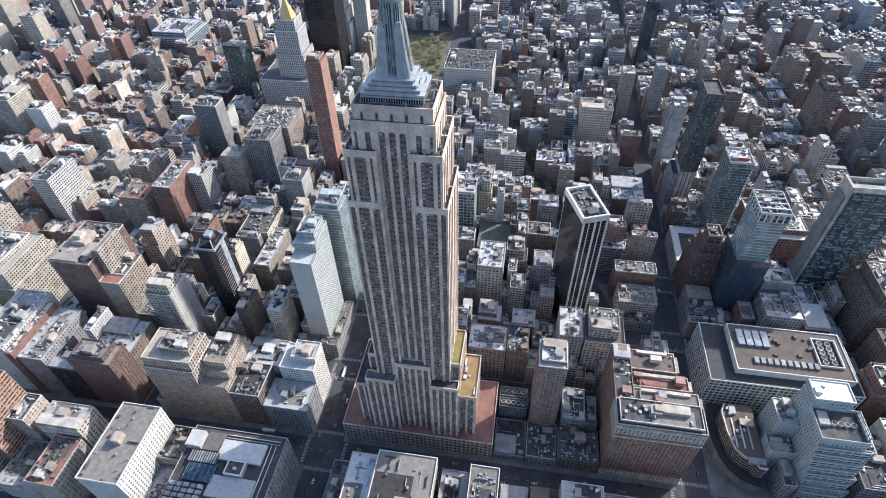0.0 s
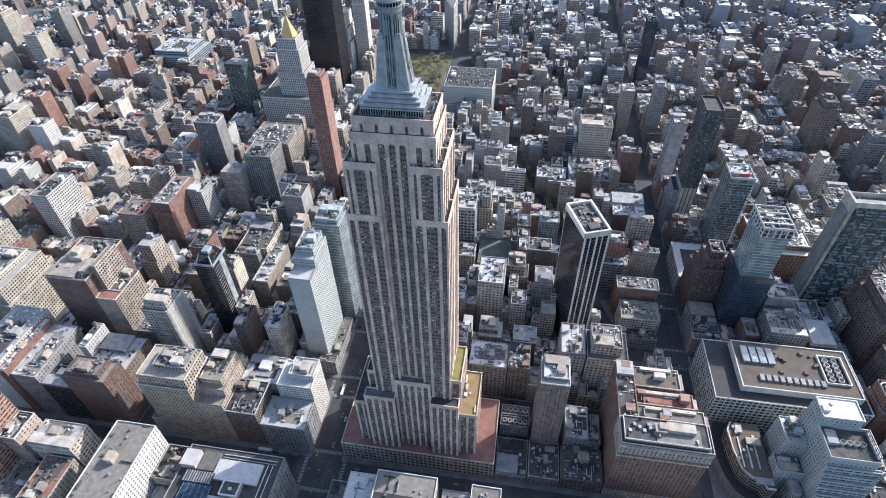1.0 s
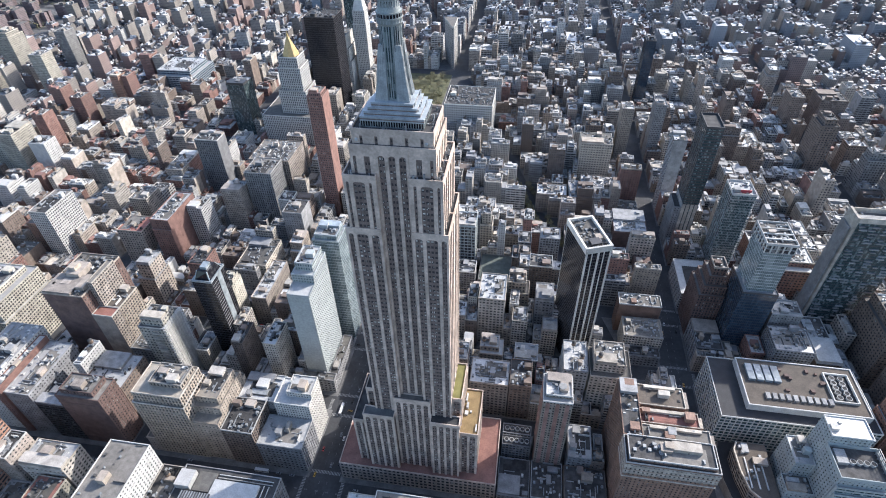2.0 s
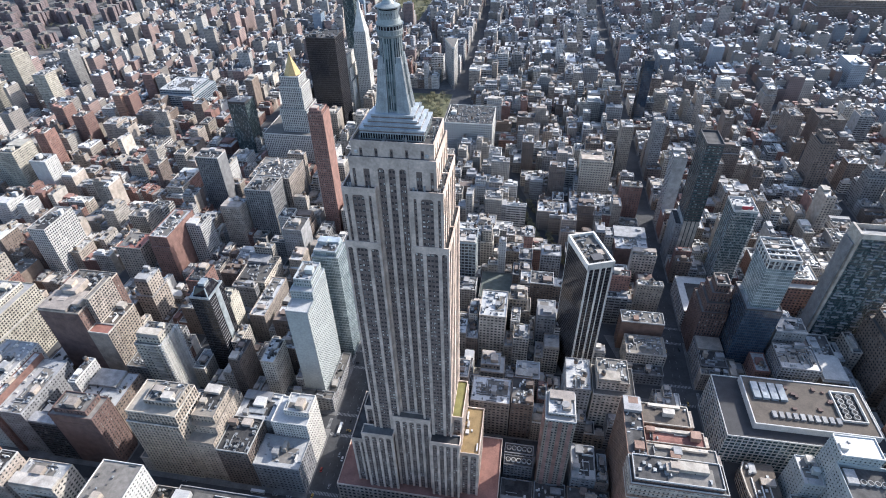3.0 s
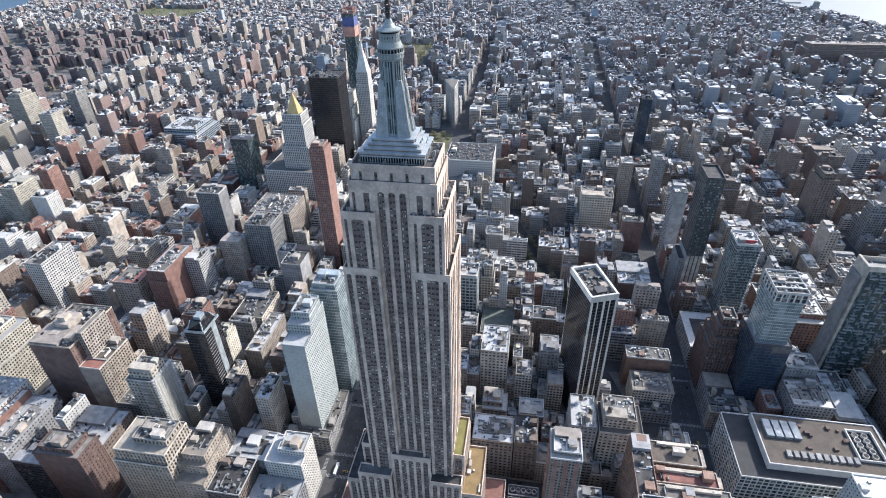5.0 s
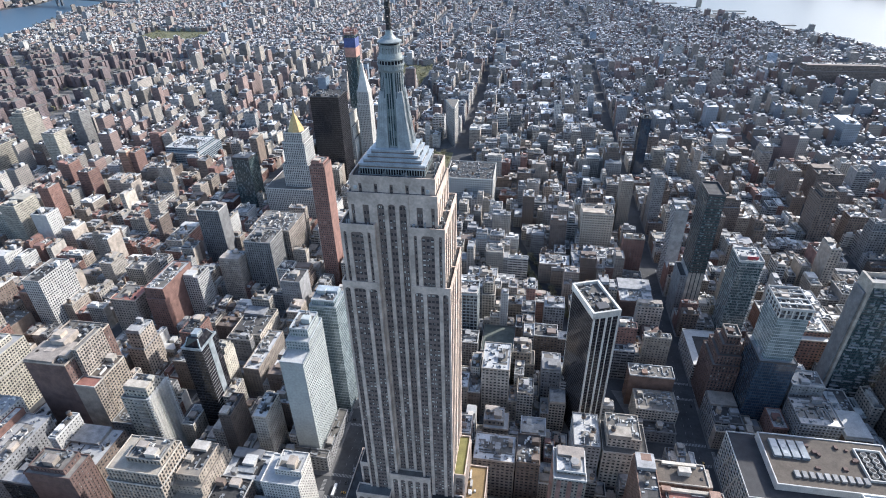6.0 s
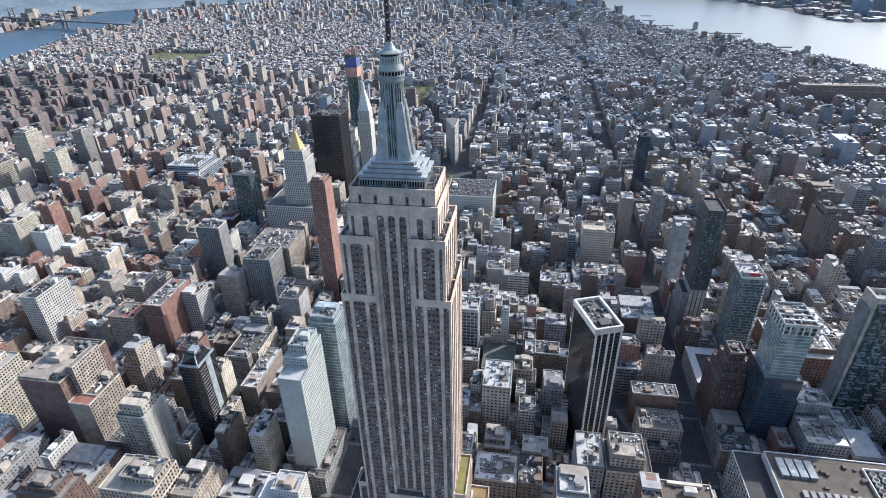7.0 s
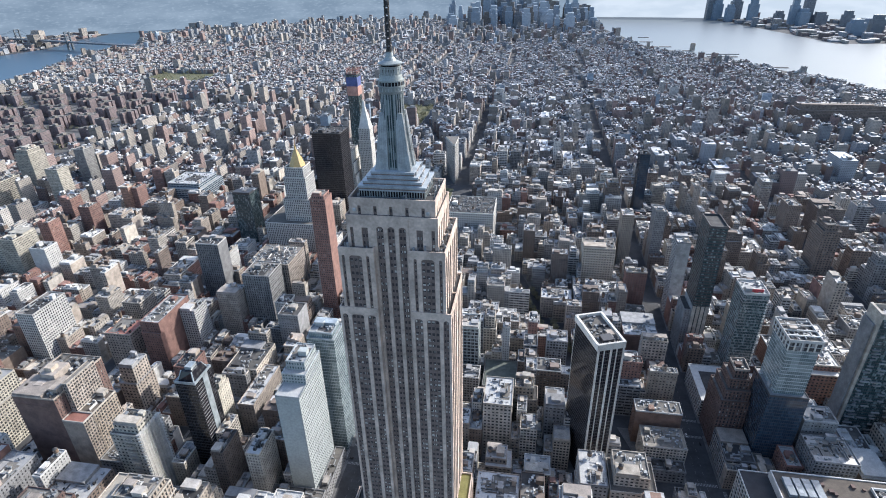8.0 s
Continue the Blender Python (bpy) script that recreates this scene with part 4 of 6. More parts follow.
for x0, y0, x1, y1 in ((-225, 81, -222.5, 85), (-210, 81, -212, 83.5), (-210, 102, -211.5, 98), (-225, 102, -221, 99.5)):
    s = Shape()
    s.prism([(x0 - 0.4, y0 - 0.4), (x0 + 0.4, y0 - 0.4), (x0 + 0.4, y0 + 0.4), (x0 - 0.4, y0 + 0.4)], 107, 115.5, ring_top=[(x1 - 0.4, y1 - 0.4), (x1 + 0.4, y1 - 0.4), (x1 + 0.4, y1 + 0.4), (x1 - 0.4, y1 + 0.4)])
    part("crown_rib", s, WALL["steel"], crown, "pale metal rib of the crown")
part("plant_box", lone((-220, -214, 87, 95, 114.9, 118)), WALL["steel"], crown, "pale plant box on the crown")
# tan tower under scaffolding
ob, box, z = building(-268, -243, 41, 68, 80, "cream", "loft", "room", roof="gravel", tiers=[(3, 0, 3, 6, 8)], label="cream brick tower with a white scaffold along one corner", name="apartment_tower", amount=2, trim="buff")
s = Shape()
for k in range(25):
    s.box(-243, -239.6, 41, 68, k * 3.4, k * 3.4 + 0.3, "nsewtb")
    s.box(-243, -239.9, 40.0, 40.9, k * 3.4, k * 3.4 + 1.4, "nsewtb")
for k in range(9):
    s.box(-239.9, -239.5, 41 + k * 3.3, 41.4 + k * 3.3, 0, 86, "nsew")
part("scaffold", s, WALL["marble"], ob, "white steel scaffold decks")
for k in range(20):
    add_box(ob, "balcony", (-256, -248, 39.6, 40.95, 9 + k * 3.6, 10.0 + k * 3.6), WALL["buff"], sides="newtb")
reserve(-243, -226, 48, 84)
building(-238, -226, 60, 84, 30, "buff", "punched", roof="white", amount=2, trim="marble", hold=False)
# stepped brown loft tower west of the avenue, cream one east of it
ob, box, z = building(-363, -322, 51, 108, 100, "umber", "punched", roof="gravel", blind="n", label="stepped brown brick loft tower with a blank end wall", name="office_building", amount=3, trim="tan", cornice=False)
building(-321.5, -316, 62, 94, 108, "tan", "grid", roof="gravel", amount=0, cornice=False, label="tan brick bay with a regular window grid", trim="buff")
building(-321.5, -301, 50, 61.5, 78, "tan", "grid", roof="red", blind="n", amount=0, cornice=False, trim="buff")
building(-315.5, -301, 62, 90, 78, "tan", "grid", roof="brown", amount=0.8, cornice=False, trim="buff")
for k in range(14):                               # plant along the roof of the stepped tower
    add_box(ob, "roof_unit", (-360 + (k * 7) % 34, -357.5 + (k * 7) % 34, 54 + (k * 11) % 48, 57 + (k * 11) % 48, 100, 101.6 + 0.6 * (k % 3)), METAL if k % 3 else WALL["white"])
for q in ((-352, -338, 72, 90, 100, 107), (-350, -343, 76, 84, 107, 111), (-332, -324, 58, 76, 100, 105)):
    add_box(ob, "roof_house", q, WALL["tan"], "tan brick roof house")
building(-394, -364, 50, 108, 22, "brown", "loft", roof="silver", amount=3)
building(-300, -270, 50, 108, 34, "grey", "loft", roof="gravel", amount=3, tank=1)
building(-500, -428, 48, 112, 50, "cream", "grid", roof="silver", label="cream brick office building with setbacks and many windows", amount=2.5, tiers=[(3, 3, 3, 1, 20), (6, 8, 6, 6, 6)])
building(-507, -484, 192, 240, 75, "white", "grid", roof="gravel", blind="", label="white slab building with a grid of square windows", name="office_slab", amount=1)
rng = random.Random(17)
for k in range(7):                                # low houses before the white slab
    for y0, y1 in ((127, 149), (164, 186)):
        building(-505 + k * 10.4, -495 + k * 10.4, y0, y1, rng.choice((14, 16, 18, 21)), rng.choice(("red", "brown", "tan", "grey")), "punched", roof=rng.choice(("tar", "silver", "gravel")), amount=1.5, blind="ew", name="town_house")
building(-530, -508, 200, 238, 50, "orange", "punched", roof="gravel")
building(-413, -380, 205, 235, 48, "tan", "loft", roof="red", tank=1)
building(-341, -322, 246, 272, 58, "white", "grid", roof="silver")
building(-243, -209, 171, 217, 45, "buff", "loft", roof="gravel", label="buff loft building with a wide flat roof")
building(-231, -219, 119, 138, 62, "cream", "punched", roof="tar", tiers=[(1, 0, 3, 3, 6)])
building(-214, -190, 243, 270, 66, "grey", "punched", roof="tar", blind="w")

# behind the tower and westward
building(32, 58, 135, 172, 65, "buff", "loft", roof="white", label="buff loft building with a bright white roof", amount=2)
building(34, 68, 49, 76, 47, "tan", "loft", roof="white", amount=2)
building(69, 88, 49, 78, 49, "brown", "loft", roof="tar", amount=2, tank=1)
ob, box, z = building(94, 116, 1, 26, 100, "tan", "dense", roof="white", label="slim pale apartment tower with red-brown vertical strips", name="apartment_tower", trim="white", tiers=[(2, 1, 4, 1, 3)], coats=("white",))
for k in range(3):
    add_box(ob, "strip", (96.4 + k * 7.2, 99.4 + k * 7.2, 0.7, 1.2, 0, 98), WALL["red"], "red-brown brick strip", "newtb")
    add_box(ob, "strip", (93.7, 94.2, 4.2 + k * 8.0, 7.4 + k * 8.0, 0, 98), WALL["red"], "red-brown brick strip", "nsetb")
s = Shape()
s.tube(108, 12, z, z + 3.5, 3.0, 3.0, 18)
part("tank_house", s, WALL["grey"], ob, "round tank on the roof")
building(121, 140, 0, 30, 30, "grey", "loft", roof="silver", amount=0.8)
building(66, 92, -29, 4, 8, "grey", "loft", roof="tar", amount=0.7, coats=("tar",))
building(93, 118, -30, 2, 13, "grey", "loft", roof="tar", amount=2, coats=("tar",))
building(119, 152, -30, -1, 17, "brown", "loft", roof="tar", amount=2.5, coats=("tar", "gravel"))
for yy in (8, 19):
    ob, box, z = building(67, 91, yy, yy + 9, 22, "grey", "grid", roof="tar", amount=0)
    for k in range(5):
        fan(ob, 70.5 + k * 4.3, yy + 4.5, z, 1.9)
building(137, 172, 62, 94, 58, "buff", "loft", roof="gravel", tiers=[(3, 6, 6, 0, 10)], amount=3, tank=1)
building(114, 135, 62, 96, 62, "grey", "loft", roof="white", tank=2, amount=3)
building(178, 216, 141, 167, 27, "buff", "grid", roof="sand", label="buff loft building with a wide window grid", amount=1.5)
building(178, 214, 127.6, 140, 14, "grey", "loft", roof="tar", amount=2)
building(174, 216, 172, 188.4, 40, "russet", "grid", roof="gravel", label="russet brick loft building with a pale roof edge", amount=2.5, trim="marble", blind="n")
building(176, 214, 286, 330, 45, "umber", "loft", roof="white", label="dark brown building with a blank end wall and pale roof", amount=2.5, blind="n")
building(196, 215, 234, 256, 34, "umber", "punched", roof="white", amount=3, blind="n")
building(-8, 17, 240, 267.4, 70, "pale", "frames", roof="white", label="pale concrete tower with an open window frame grid", amount=2)
ob, box, z = building(24, 60, 212, 257, 17, "grey", "loft", roof="tar", label="low building with a broad grey-green roof", amount=0)
add_box(ob, "roof_deck", (25, 59, 213, 256, z, z + 0.4), surface("grey_green_membrane", (0.10, 0.115, 0.10), rough=0.8, size=5), "grey-green roof membrane")
building(42, 50, 258, 267.6, 62, "white", "punched", roof="white", amount=0.5)
building(88, 106, 150, 176, 55, "grey", "loft", roof="silver")

# big brown hotel with wings along the diagonal avenue
ob_hotel, box, z = building(154, 218, -30, -8, 84, "russet", "punched", roof="tar", trim="white", label="massive brown brick hotel with a pale cornice", amount=0.6, tiers=[(2, 3, 2, 1, 3)], coats=("tar", "gravel"))
building(154, 168, -7.5, 42, 84, "russet", "punched", roof="tar", amount=1, tank=1, coats=("tar", "gravel"))
for zz in (10, 66, 71, 80):
    add_box(ob_hotel, "string_course", (153.5, 218.5, -30.5, -7.5, zz, zz + 0.9), WALL["buff"], "pale string course", "nsewtb")
for n, za, zb in (("upper_storeys", 71.2, 82.6), ("lower_storeys", 0, 9.8)):
    w, g = Shape(), Shape()
    facade(w, g, 153.75, 218.25, -30.25, -7.75, za, zb, "punched")
    part("glazing", g, GLASS["room"], part(n, w, WALL["buff"], ob_hotel, "pale stone storeys of the hotel"))
add_box(ob_hotel, "plant_house", (186, 206, -19, -12, 87, 90.5), WALL["buff"], "long pale plant house")
for k in range(7):
    add_box(ob_hotel, "roof_unit", (159 + k * 3.4, 161.2 + k * 3.4, -22 + (k * 5) % 7, -19.6 + (k * 5) % 7, 86.9, 88.2 + 0.4 * (k % 3)), METAL)
for a, b, x1, top, coat in ((-7.4, 5.0, 217, 81, "gravel"), (8.0, 20.5, 212, 79, "red"), (23.5, 42, 204, 80, "brown")):
    ob, box, z = building(168.5, x1, a, b, top, "russet", "punched", roof=coat, amount=0.25, trim="buff", coats=(coat,), hold=False)
    add_box(ob, "roof_house", (174, x1 - 6, b - 3.4, b - 1.0, z, z + 2.2), WALL["buff"], "long low pale roof house")
    add_box(ob, "bay", (x1, x1 + 3.0, a + 1.5, b - 2.0, 0, top - 1.0), WALL["tan"], "tan stone bay at the wing's end")
reserve(168, 222, -8, 42.5)
for y in (5.4, 20.9):
    building(168.5, 206, y, y + 2.3, 62, "grey", "punched", roof="tar", amount=0, hold=False, cornice=False)

# dark striped tower set along the diagonal avenue
ob, box, z = building(114.5, 137, 121, 163, 150, "dark", "curtain", "black", roof="gravel", turn=20.5, cornice=False, label="dark office tower with white vertical stripes and a white crown", name="office_tower", trim="white", cap=(1.6, "marble"), amount=4)
for k in range(5):
    u = 114.5 + k * 5.4
    for off in (0.0, 0.95) if k % 2 == 0 else (0.0,):
        add_box(ob, "stripe", (u + off, u + off + 0.65, 120.4, 121.2, 0, 150), WALL["marble"], sides="newt")
        add_box(ob, "stripe", (u + off, u + off + 0.65, 162.8, 163.6, 0, 150), WALL["marble"], sides="sewt")
for k in range(9):
    v = 121 + k * 5.15
    add_box(ob, "stripe", (136.8, 137.6, v, v + 0.65, 0, 150), WALL["marble"], sides="nswt")
for q in ((113.9, 137.6, 120.2, 122.0, 147, 153), (113.9, 137.6, 162.0, 163.8, 147, 153), (113.7, 115.4, 120.2, 163.8, 147, 152.9), (136.2, 137.9, 120.2, 163.8, 147, 152.9)):
    add_box(ob, "crown", q, WALL["marble"], "white stone crown")

# glass mall
ob, box, z = building(246, 370, 48, 111, 43, "white", "frames", "green", roof="slate", label="broad white mall building with a dark terrace roof", amount=0)
add_box(ob, "penthouse", (268, 364, 58, 108, z, z + 6.4), WALL["white"], "pale walled penthouse", "nsew")
r, p = Shape(), Shape()
roof_top(r, p, 268, 364, 58, 108, z + 6.4, 0.9, 0.8)
part("parapet", p, WALL["white"], part("penthouse_roof", r, ROOF["brown"], ob, "brown paved roof"))
rng = random.Random(3)
for k in range(9):
    x, y = rng.uniform(300, 334), rng.uniform(76, 100)
    add_box(ob, "roof_unit", (x, x + rng.uniform(1.5, 4), y, y + rng.uniform(1.5, 4), z + 6.3, z + rng.uniform(7.5, 9)), WALL["umber"], "brown roof vent")
for k in range(4):
    add_box(ob, "skylight", (274 + k * 7.0, 279.6 + k * 7.0, 84, 101, z + 6.3, z + 9), GLASS["rooflight"], "pale glazed roof light")
for k in range(10):
    add_box(ob, "cooling_unit", (284 + k * 5.5, 287.5 + k * 5.5, 66, 72, z + 6.3, z + 8.4), WALL["grey"])
for q in ((338, 358, 70, 70.8), (338, 358, 99.2, 100), (338, 338.8, 70.8, 99.2), (357.2, 358, 70.8, 99.2)):
    add_box(ob, "plant_screen", (*q, z + 6.3, z + 8.8), WALL["marble"], "pale screen round the fans")
add_box(ob, "fan_deck", (339, 357, 71, 99, z + 6.3, z + 6.7), ROOF["tar"], "dark deck under the fans", "t")
for k in range(5):
    fan(ob, 344, 75 + k * 5.0, z + 6.3, 2.3, 2.2)
    fan(ob, 351, 75 + k * 5.0, z + 6.3, 2.3, 2.2)
for k in range(6):                                # diagonal braces on the end wall
    s = Shape()
    y0, y1 = 50 + k * 10.0, 58.5 + k * 10.0
    za, zb = (4, 38) if k % 2 else (38, 4)
    s.v = [(245.7, y0, za), (245.7, y0 + 0.9, za), (245.7, y1 + 0.9, zb), (245.7, y1, zb), (245.2, y0, za), (245.2, y0 + 0.9, za), (245.2, y1 + 0.9, zb), (245.2, y1, zb)]
    s.f = [(4, 5, 6, 7), (0, 4, 7, 3), (1, 2, 6, 5)]
    s.s = [0, 0, 0]
    part("brace", s, WALL["white"], ob, "white diagonal brace")
# white stepped hotel with balconies
ob, box, z = building(303, 331.5, 13, 30.5, 84, "pale", "punched", roof="silver", label="white hotel tower with a plain white roof", name="hotel_tower", amount=0, trim="marble")
add_box(ob, "roof_notch", (303.6, 309, 17.5, 22.5, z, z + 2.6), WALL["marble"], "white roof house")
add_box(ob, "vent", (311, 313, 24, 26, z, z + 1.2), METAL)
ob, box, z = building(303, 337, -14, 12.6, 72, "pale", "punched", roof="tar", label="white hotel wing with roof fans in a screen", name="hotel_tower", amount=0, cap=(3.6, "pale"))
for k in range(4):
    fan(ob, 316.5 + k * 4.6, 0.5, z, 2.0, 2.4)
add_box(ob, "plant_house", (305.5, 313, -2, 9, z, z + 3.2), WALL["grey"], "grey plant house")
for k in range(7):
    add_box(ob, "screen_post", (335.2, 335.6, -12 + k * 3.6, -11.5 + k * 3.6, z, z + 7.5), METAL)
for k in range(4):
    add_box(ob, "screen_rail", (335.2, 335.6, -12, 10.1, z + 1.5 + k * 2.0, z + 1.8 + k * 2.0), METAL, sides="nsewtb")
for k in range(8):
    building(303.5 + k * 0.5, 341 - (k % 2) * 3.0, -16.6 - k * 1.75, -14.2 - k * 1.75 - (0 if k == 0 else 0.2), 65 - k * 7.2, "pale", "ribbon", "green", roof="silver", amount=0, cornice=False)
building(337.4, 346, -14, 8, 62, "pale", "ribbon", "green", roof="tar", amount=0.3, cornice=False, cap=(1.6, "marble"))
building(288, 302.6, 7, 31, 52, "pale", "punched", roof="silver", amount=0.6)
building(283, 302.6, -8, 6.6, 36, "pale", "punched", roof="tar", amount=1.2)
building(293, 302.6, -29, -8.4, 24, "grey", "grid", roof="tar", amount=0.8)
building(346.5, 372, -28, 20, 34, "grey", "ribbon", roof="tar", amount=0.6)
# low corner building with a rounded front on a wider dark podium
ob = thing("corner_building", 268, 4, 0, "low corner building with a rounded front and dark podium", "building")
reserve(246, 292.6, -30, 46)


def bowed(x, y, inset):
    return [(x + 5.0 + inset, 44 - inset), (x + 1.5 + inset, 28), (x + 2.5 + inset, 10), (x + 6.0 + inset, -6), (x + 12 + inset, -17 + inset * 0.6), (x + 20 + inset, -24 + inset), (x + 30, y + inset), (x + 36, y + inset), (x + 36, 44 - inset)]


s = Shape()
s.prism(bowed(246, -28, 0.0), 0, 12, slot_top=1)
part("podium", s, [WALL["grey"], ROOF["slate"]], ob, "pale podium with a dark roof")
s = Shape()
s.prism(bowed(246, -28, -0.3), 11.6, 12.5, top=False)
part("coping", s, WALL["grey"], ob, "pale coping round the podium")
ring = bowed(246, -28, 8.0)
s = Shape()
s.prism(ring, 12, 27, slot_top=1)
part("wall", s, [WALL["tan"], ROOF["brown"]], ob, "tan curved wall and brown roof")
for k in range(4):
    z = 13 + k * 3.5
    s = Shape()
    s.prism([(x - 0.12, y - 0.12) for x, y in ring[:-2]] + [(ring[-2][0] - 1, ring[-2][1] - 0.12), (ring[-1][0] - 1, ring[-1][1] - 1)], z, z + 1.8, top=False)
    part("window_band", s, GLASS["room"], ob)
s = Shape()
inner = bowed(246, -28, 9.0)
for p, q in zip(ring[:-2], ring[1:-1]):
    u, v = inner[ring.index(p)], inner[ring.index(q)]
    s.prism([p, q, v, u], 27, 28.2)
part("parapet", s, WALL["buff"], ob, "pale parapet along the curve")
add_box(ob, "plant_house", (268, 279, 16, 22, 27, 30), WALL["tan"], "tan plant house")
add_box(ob, "plant_house", (262, 267, 26, 34, 27, 29.5), WALL["white"], "white plant house")
for k in range(9):
    add_box(ob, "roof_unit", (259 + (k * 5) % 19, 261 + (k * 5) % 19, 2 + (k * 7) % 33, 4.4 + (k * 7) % 33, 27, 28.4 + 0.5 * (k % 3)), METAL if k % 2 else WALL["white"])
for k in range(3):
    add_box(ob, "duct", (262 + k * 6, 262.9 + k * 6, -4, 22, 27, 28.0), WALL["white"], "long pale duct")
add_box(ob, "plant_deck", (268, 281, -17, -12, 27, 29.4), WALL["grey"], "grey plant deck by the curve")

# west of the sixth avenue
# Lower storeys: dark neighbours' reflection is put into the glass colour.
ob, box, z = building(272.5, 303.5, 151, 189, 90, "dark", "curtain", "blue", roof="silver", label="hotel tower foot, dark reflections coloured into its blue glass", name="glass_tower", amount=0.5, cornice=False)
building(276.5, 300, 155, 186, 46, "steel", "curtain", "pale", roof="silver", label="pale green glass hotel tower with a white crown", name="glass_tower", cap=(1.0, "white"), amount=0, hold=False, base=90.0)
ob, box, z = building(275.5, 301, 154, 187, 9, "marble", "stripes", "room", roof="gravel", label="white screen crown of the glass tower", name="tower_crown", cap=(2.0, "white"), amount=3, hold=False, base=136.0, cornice=False)
for k in range(3):
    add_box(ob, "beam", (276, 300.5, 161 + k * 7.5, 161.9 + k * 7.5, z + 1.0, z + 2.0), WALL["white"], sides="nsewtb")
building(247, 271.5, 176, 212, 58, "umber", "piers", roof="gravel", tiers=[(3, 0, 3, 2, 10), (3, 1, 4, 3, 10), (3, 2, 3, 4, 9)], label="brown brick tower with stepped piers", amount=0.6, cap=(1.8, "tan"))
building(247, 271.5, 136, 174, 26, "grey", "ribbon", roof="tar", amount=1.5)
ob, box, z = building(246, 279, 215, 273, 22, "white", "ribbon", roof="white", label="low white building round a dark court", amount=0)
add_box(ob, "light_court", (254, 271, 226, 262, z - 1, z + 0.3), ROOF["tar"], "dark sunken light court")
building(306, 340, 120, 150, 52, "grey", "grid", roof="silver", amount=2)
building(309, 336, 156, 176, 62, "grey", "punched", roof="silver", amount=1)
building(306, 330, 177, 189, 58, "grey", "punched", roof="white", amount=3)
building(339, 372, 228, 262, 56, "red", "loft", roof="white", tiers=[(0, 0, 8, 0, 6)], label="red-brown brick loft building with a white roof", amount=2, trim="buff")
ob, box, z = building(362, 412, 196, 213, 146, "dark", "curtain", "green", roof="gravel", label="tall green glass residential slab with a concrete edge", name="residential_tower", cap=(5.0, "buff"), amount=0.5)
rng = random.Random(9)
for k in range(40):
    for x in (364, 374, 384, 394, 403):
        if rng.random() < 0.55:
            add_box(ob, "balcony", (x + rng.uniform(0, 3), x + rng.uniform(5, 9), 194.6, 196.1, 5 + k * 3.5, 6.0 + k * 3.5), WALL["grey"], sides="newtb")
add_box(ob, "edge_fin", (359.6, 361.9, 194.0, 213, 0, 152), WALL["buff"], "pale concrete edge")
add_box(ob, "edge_fin", (357.6, 359.0, 196.0, 212, 0, 140), WALL["grey"], "grey concrete edge")
building(364, 410, 216, 258, 30, "grey", "loft", roof="gravel")
building(398, 440, 130, 188, 66, "brown", "loft", roof="gravel", tiers=[(4, 4, 4, 4, 10)], amount=2)
building(393, 440, 60, 112, 60, "brown", "loft", roof="gravel", amount=2)
ob, box, z = building(254, 272, 323, 357, 165, "dark", "ribbon", "green", roof="tar", label="tall dark glass slab tower on a pale concrete foot", name="residential_tower", cap=(2.0, "dark"), amount=0)
for k in range(4):
    add_box(ob, "foot_panel", (254.2 + k * 4.6, 257.6 + k * 4.6, 322.5, 323.1, 0, 66), WALL["buff"], "pale concrete panel")
add_box(ob, "foot_panel", (253.6, 254.1, 323, 357, 0, 66), WALL["grey"], "grey concrete panel")
building(246, 253.4, 324, 354, 60, "grey", "punched", roof="tar", amount=0)
ob, box, z = building(285, 309, 276, 304, 108, "grey", "curtain", "green", roof="white", tiers=[(0, 0, 0, 0, 6)], label="grey-green glass hotel tower with a pale top", name="glass_tower", cap=(2.0, "white"), amount=2)
for k in range(30):
    add_box(ob, "corner_panel", (307.8, 309.4, 275.6, 277.0, 2 + k * 3.6, 3.9 + k * 3.6), WALL["marble"], sides="nswtb")
add_box(ob, "sign", (293, 304, 280, 280.6, z + 0.5, z + 4.5), surface("red_sign_panel", (0.34, 0.05, 0.06), rough=0.5), "red roof sign panel")
building(246, 262, 399, 421, 108, "grey", "ribbon", roof="white", label="grey concrete residential slab", name="residential_tower", blind="n")
building(198, 215, 522, 546, 88, "tan", "dense", roof="white", name="residential_tower")
building(246, 262, 535, 560, 90, "grey", "dense", roof="silver", name="residential_tower")
building(246, 262, 707, 732, 122, "dark", "curtain", "blue", roof="tar", name="residential_tower")
building(190, 215, 672, 700, 72, "brown", "dense", roof="silver", name="residential_tower", tiers=[(3, 3, 3, 3, 8)])
building(140, 183, 450, 482, 68, "buff", "loft", roof="gravel")
building(57, 74, 511, 536, 60, "brown", "punched", roof="white")
building(161, 191, 862, 892, 50, "grey", "loft", roof="silver")
building(85, 124, 375, 400, 30, "tan", "loft", roof="white", amount=2)
building(468, 492, 520, 556, 78, "brown", "loft", roof="tar", tiers=[(4, 4, 4, 4, 8)])
building(520, 560, 652, 690, 58, "brown", "dense", roof="gravel")
building(470, 490, 640, 672, 66, "brown", "dense", roof="gravel")

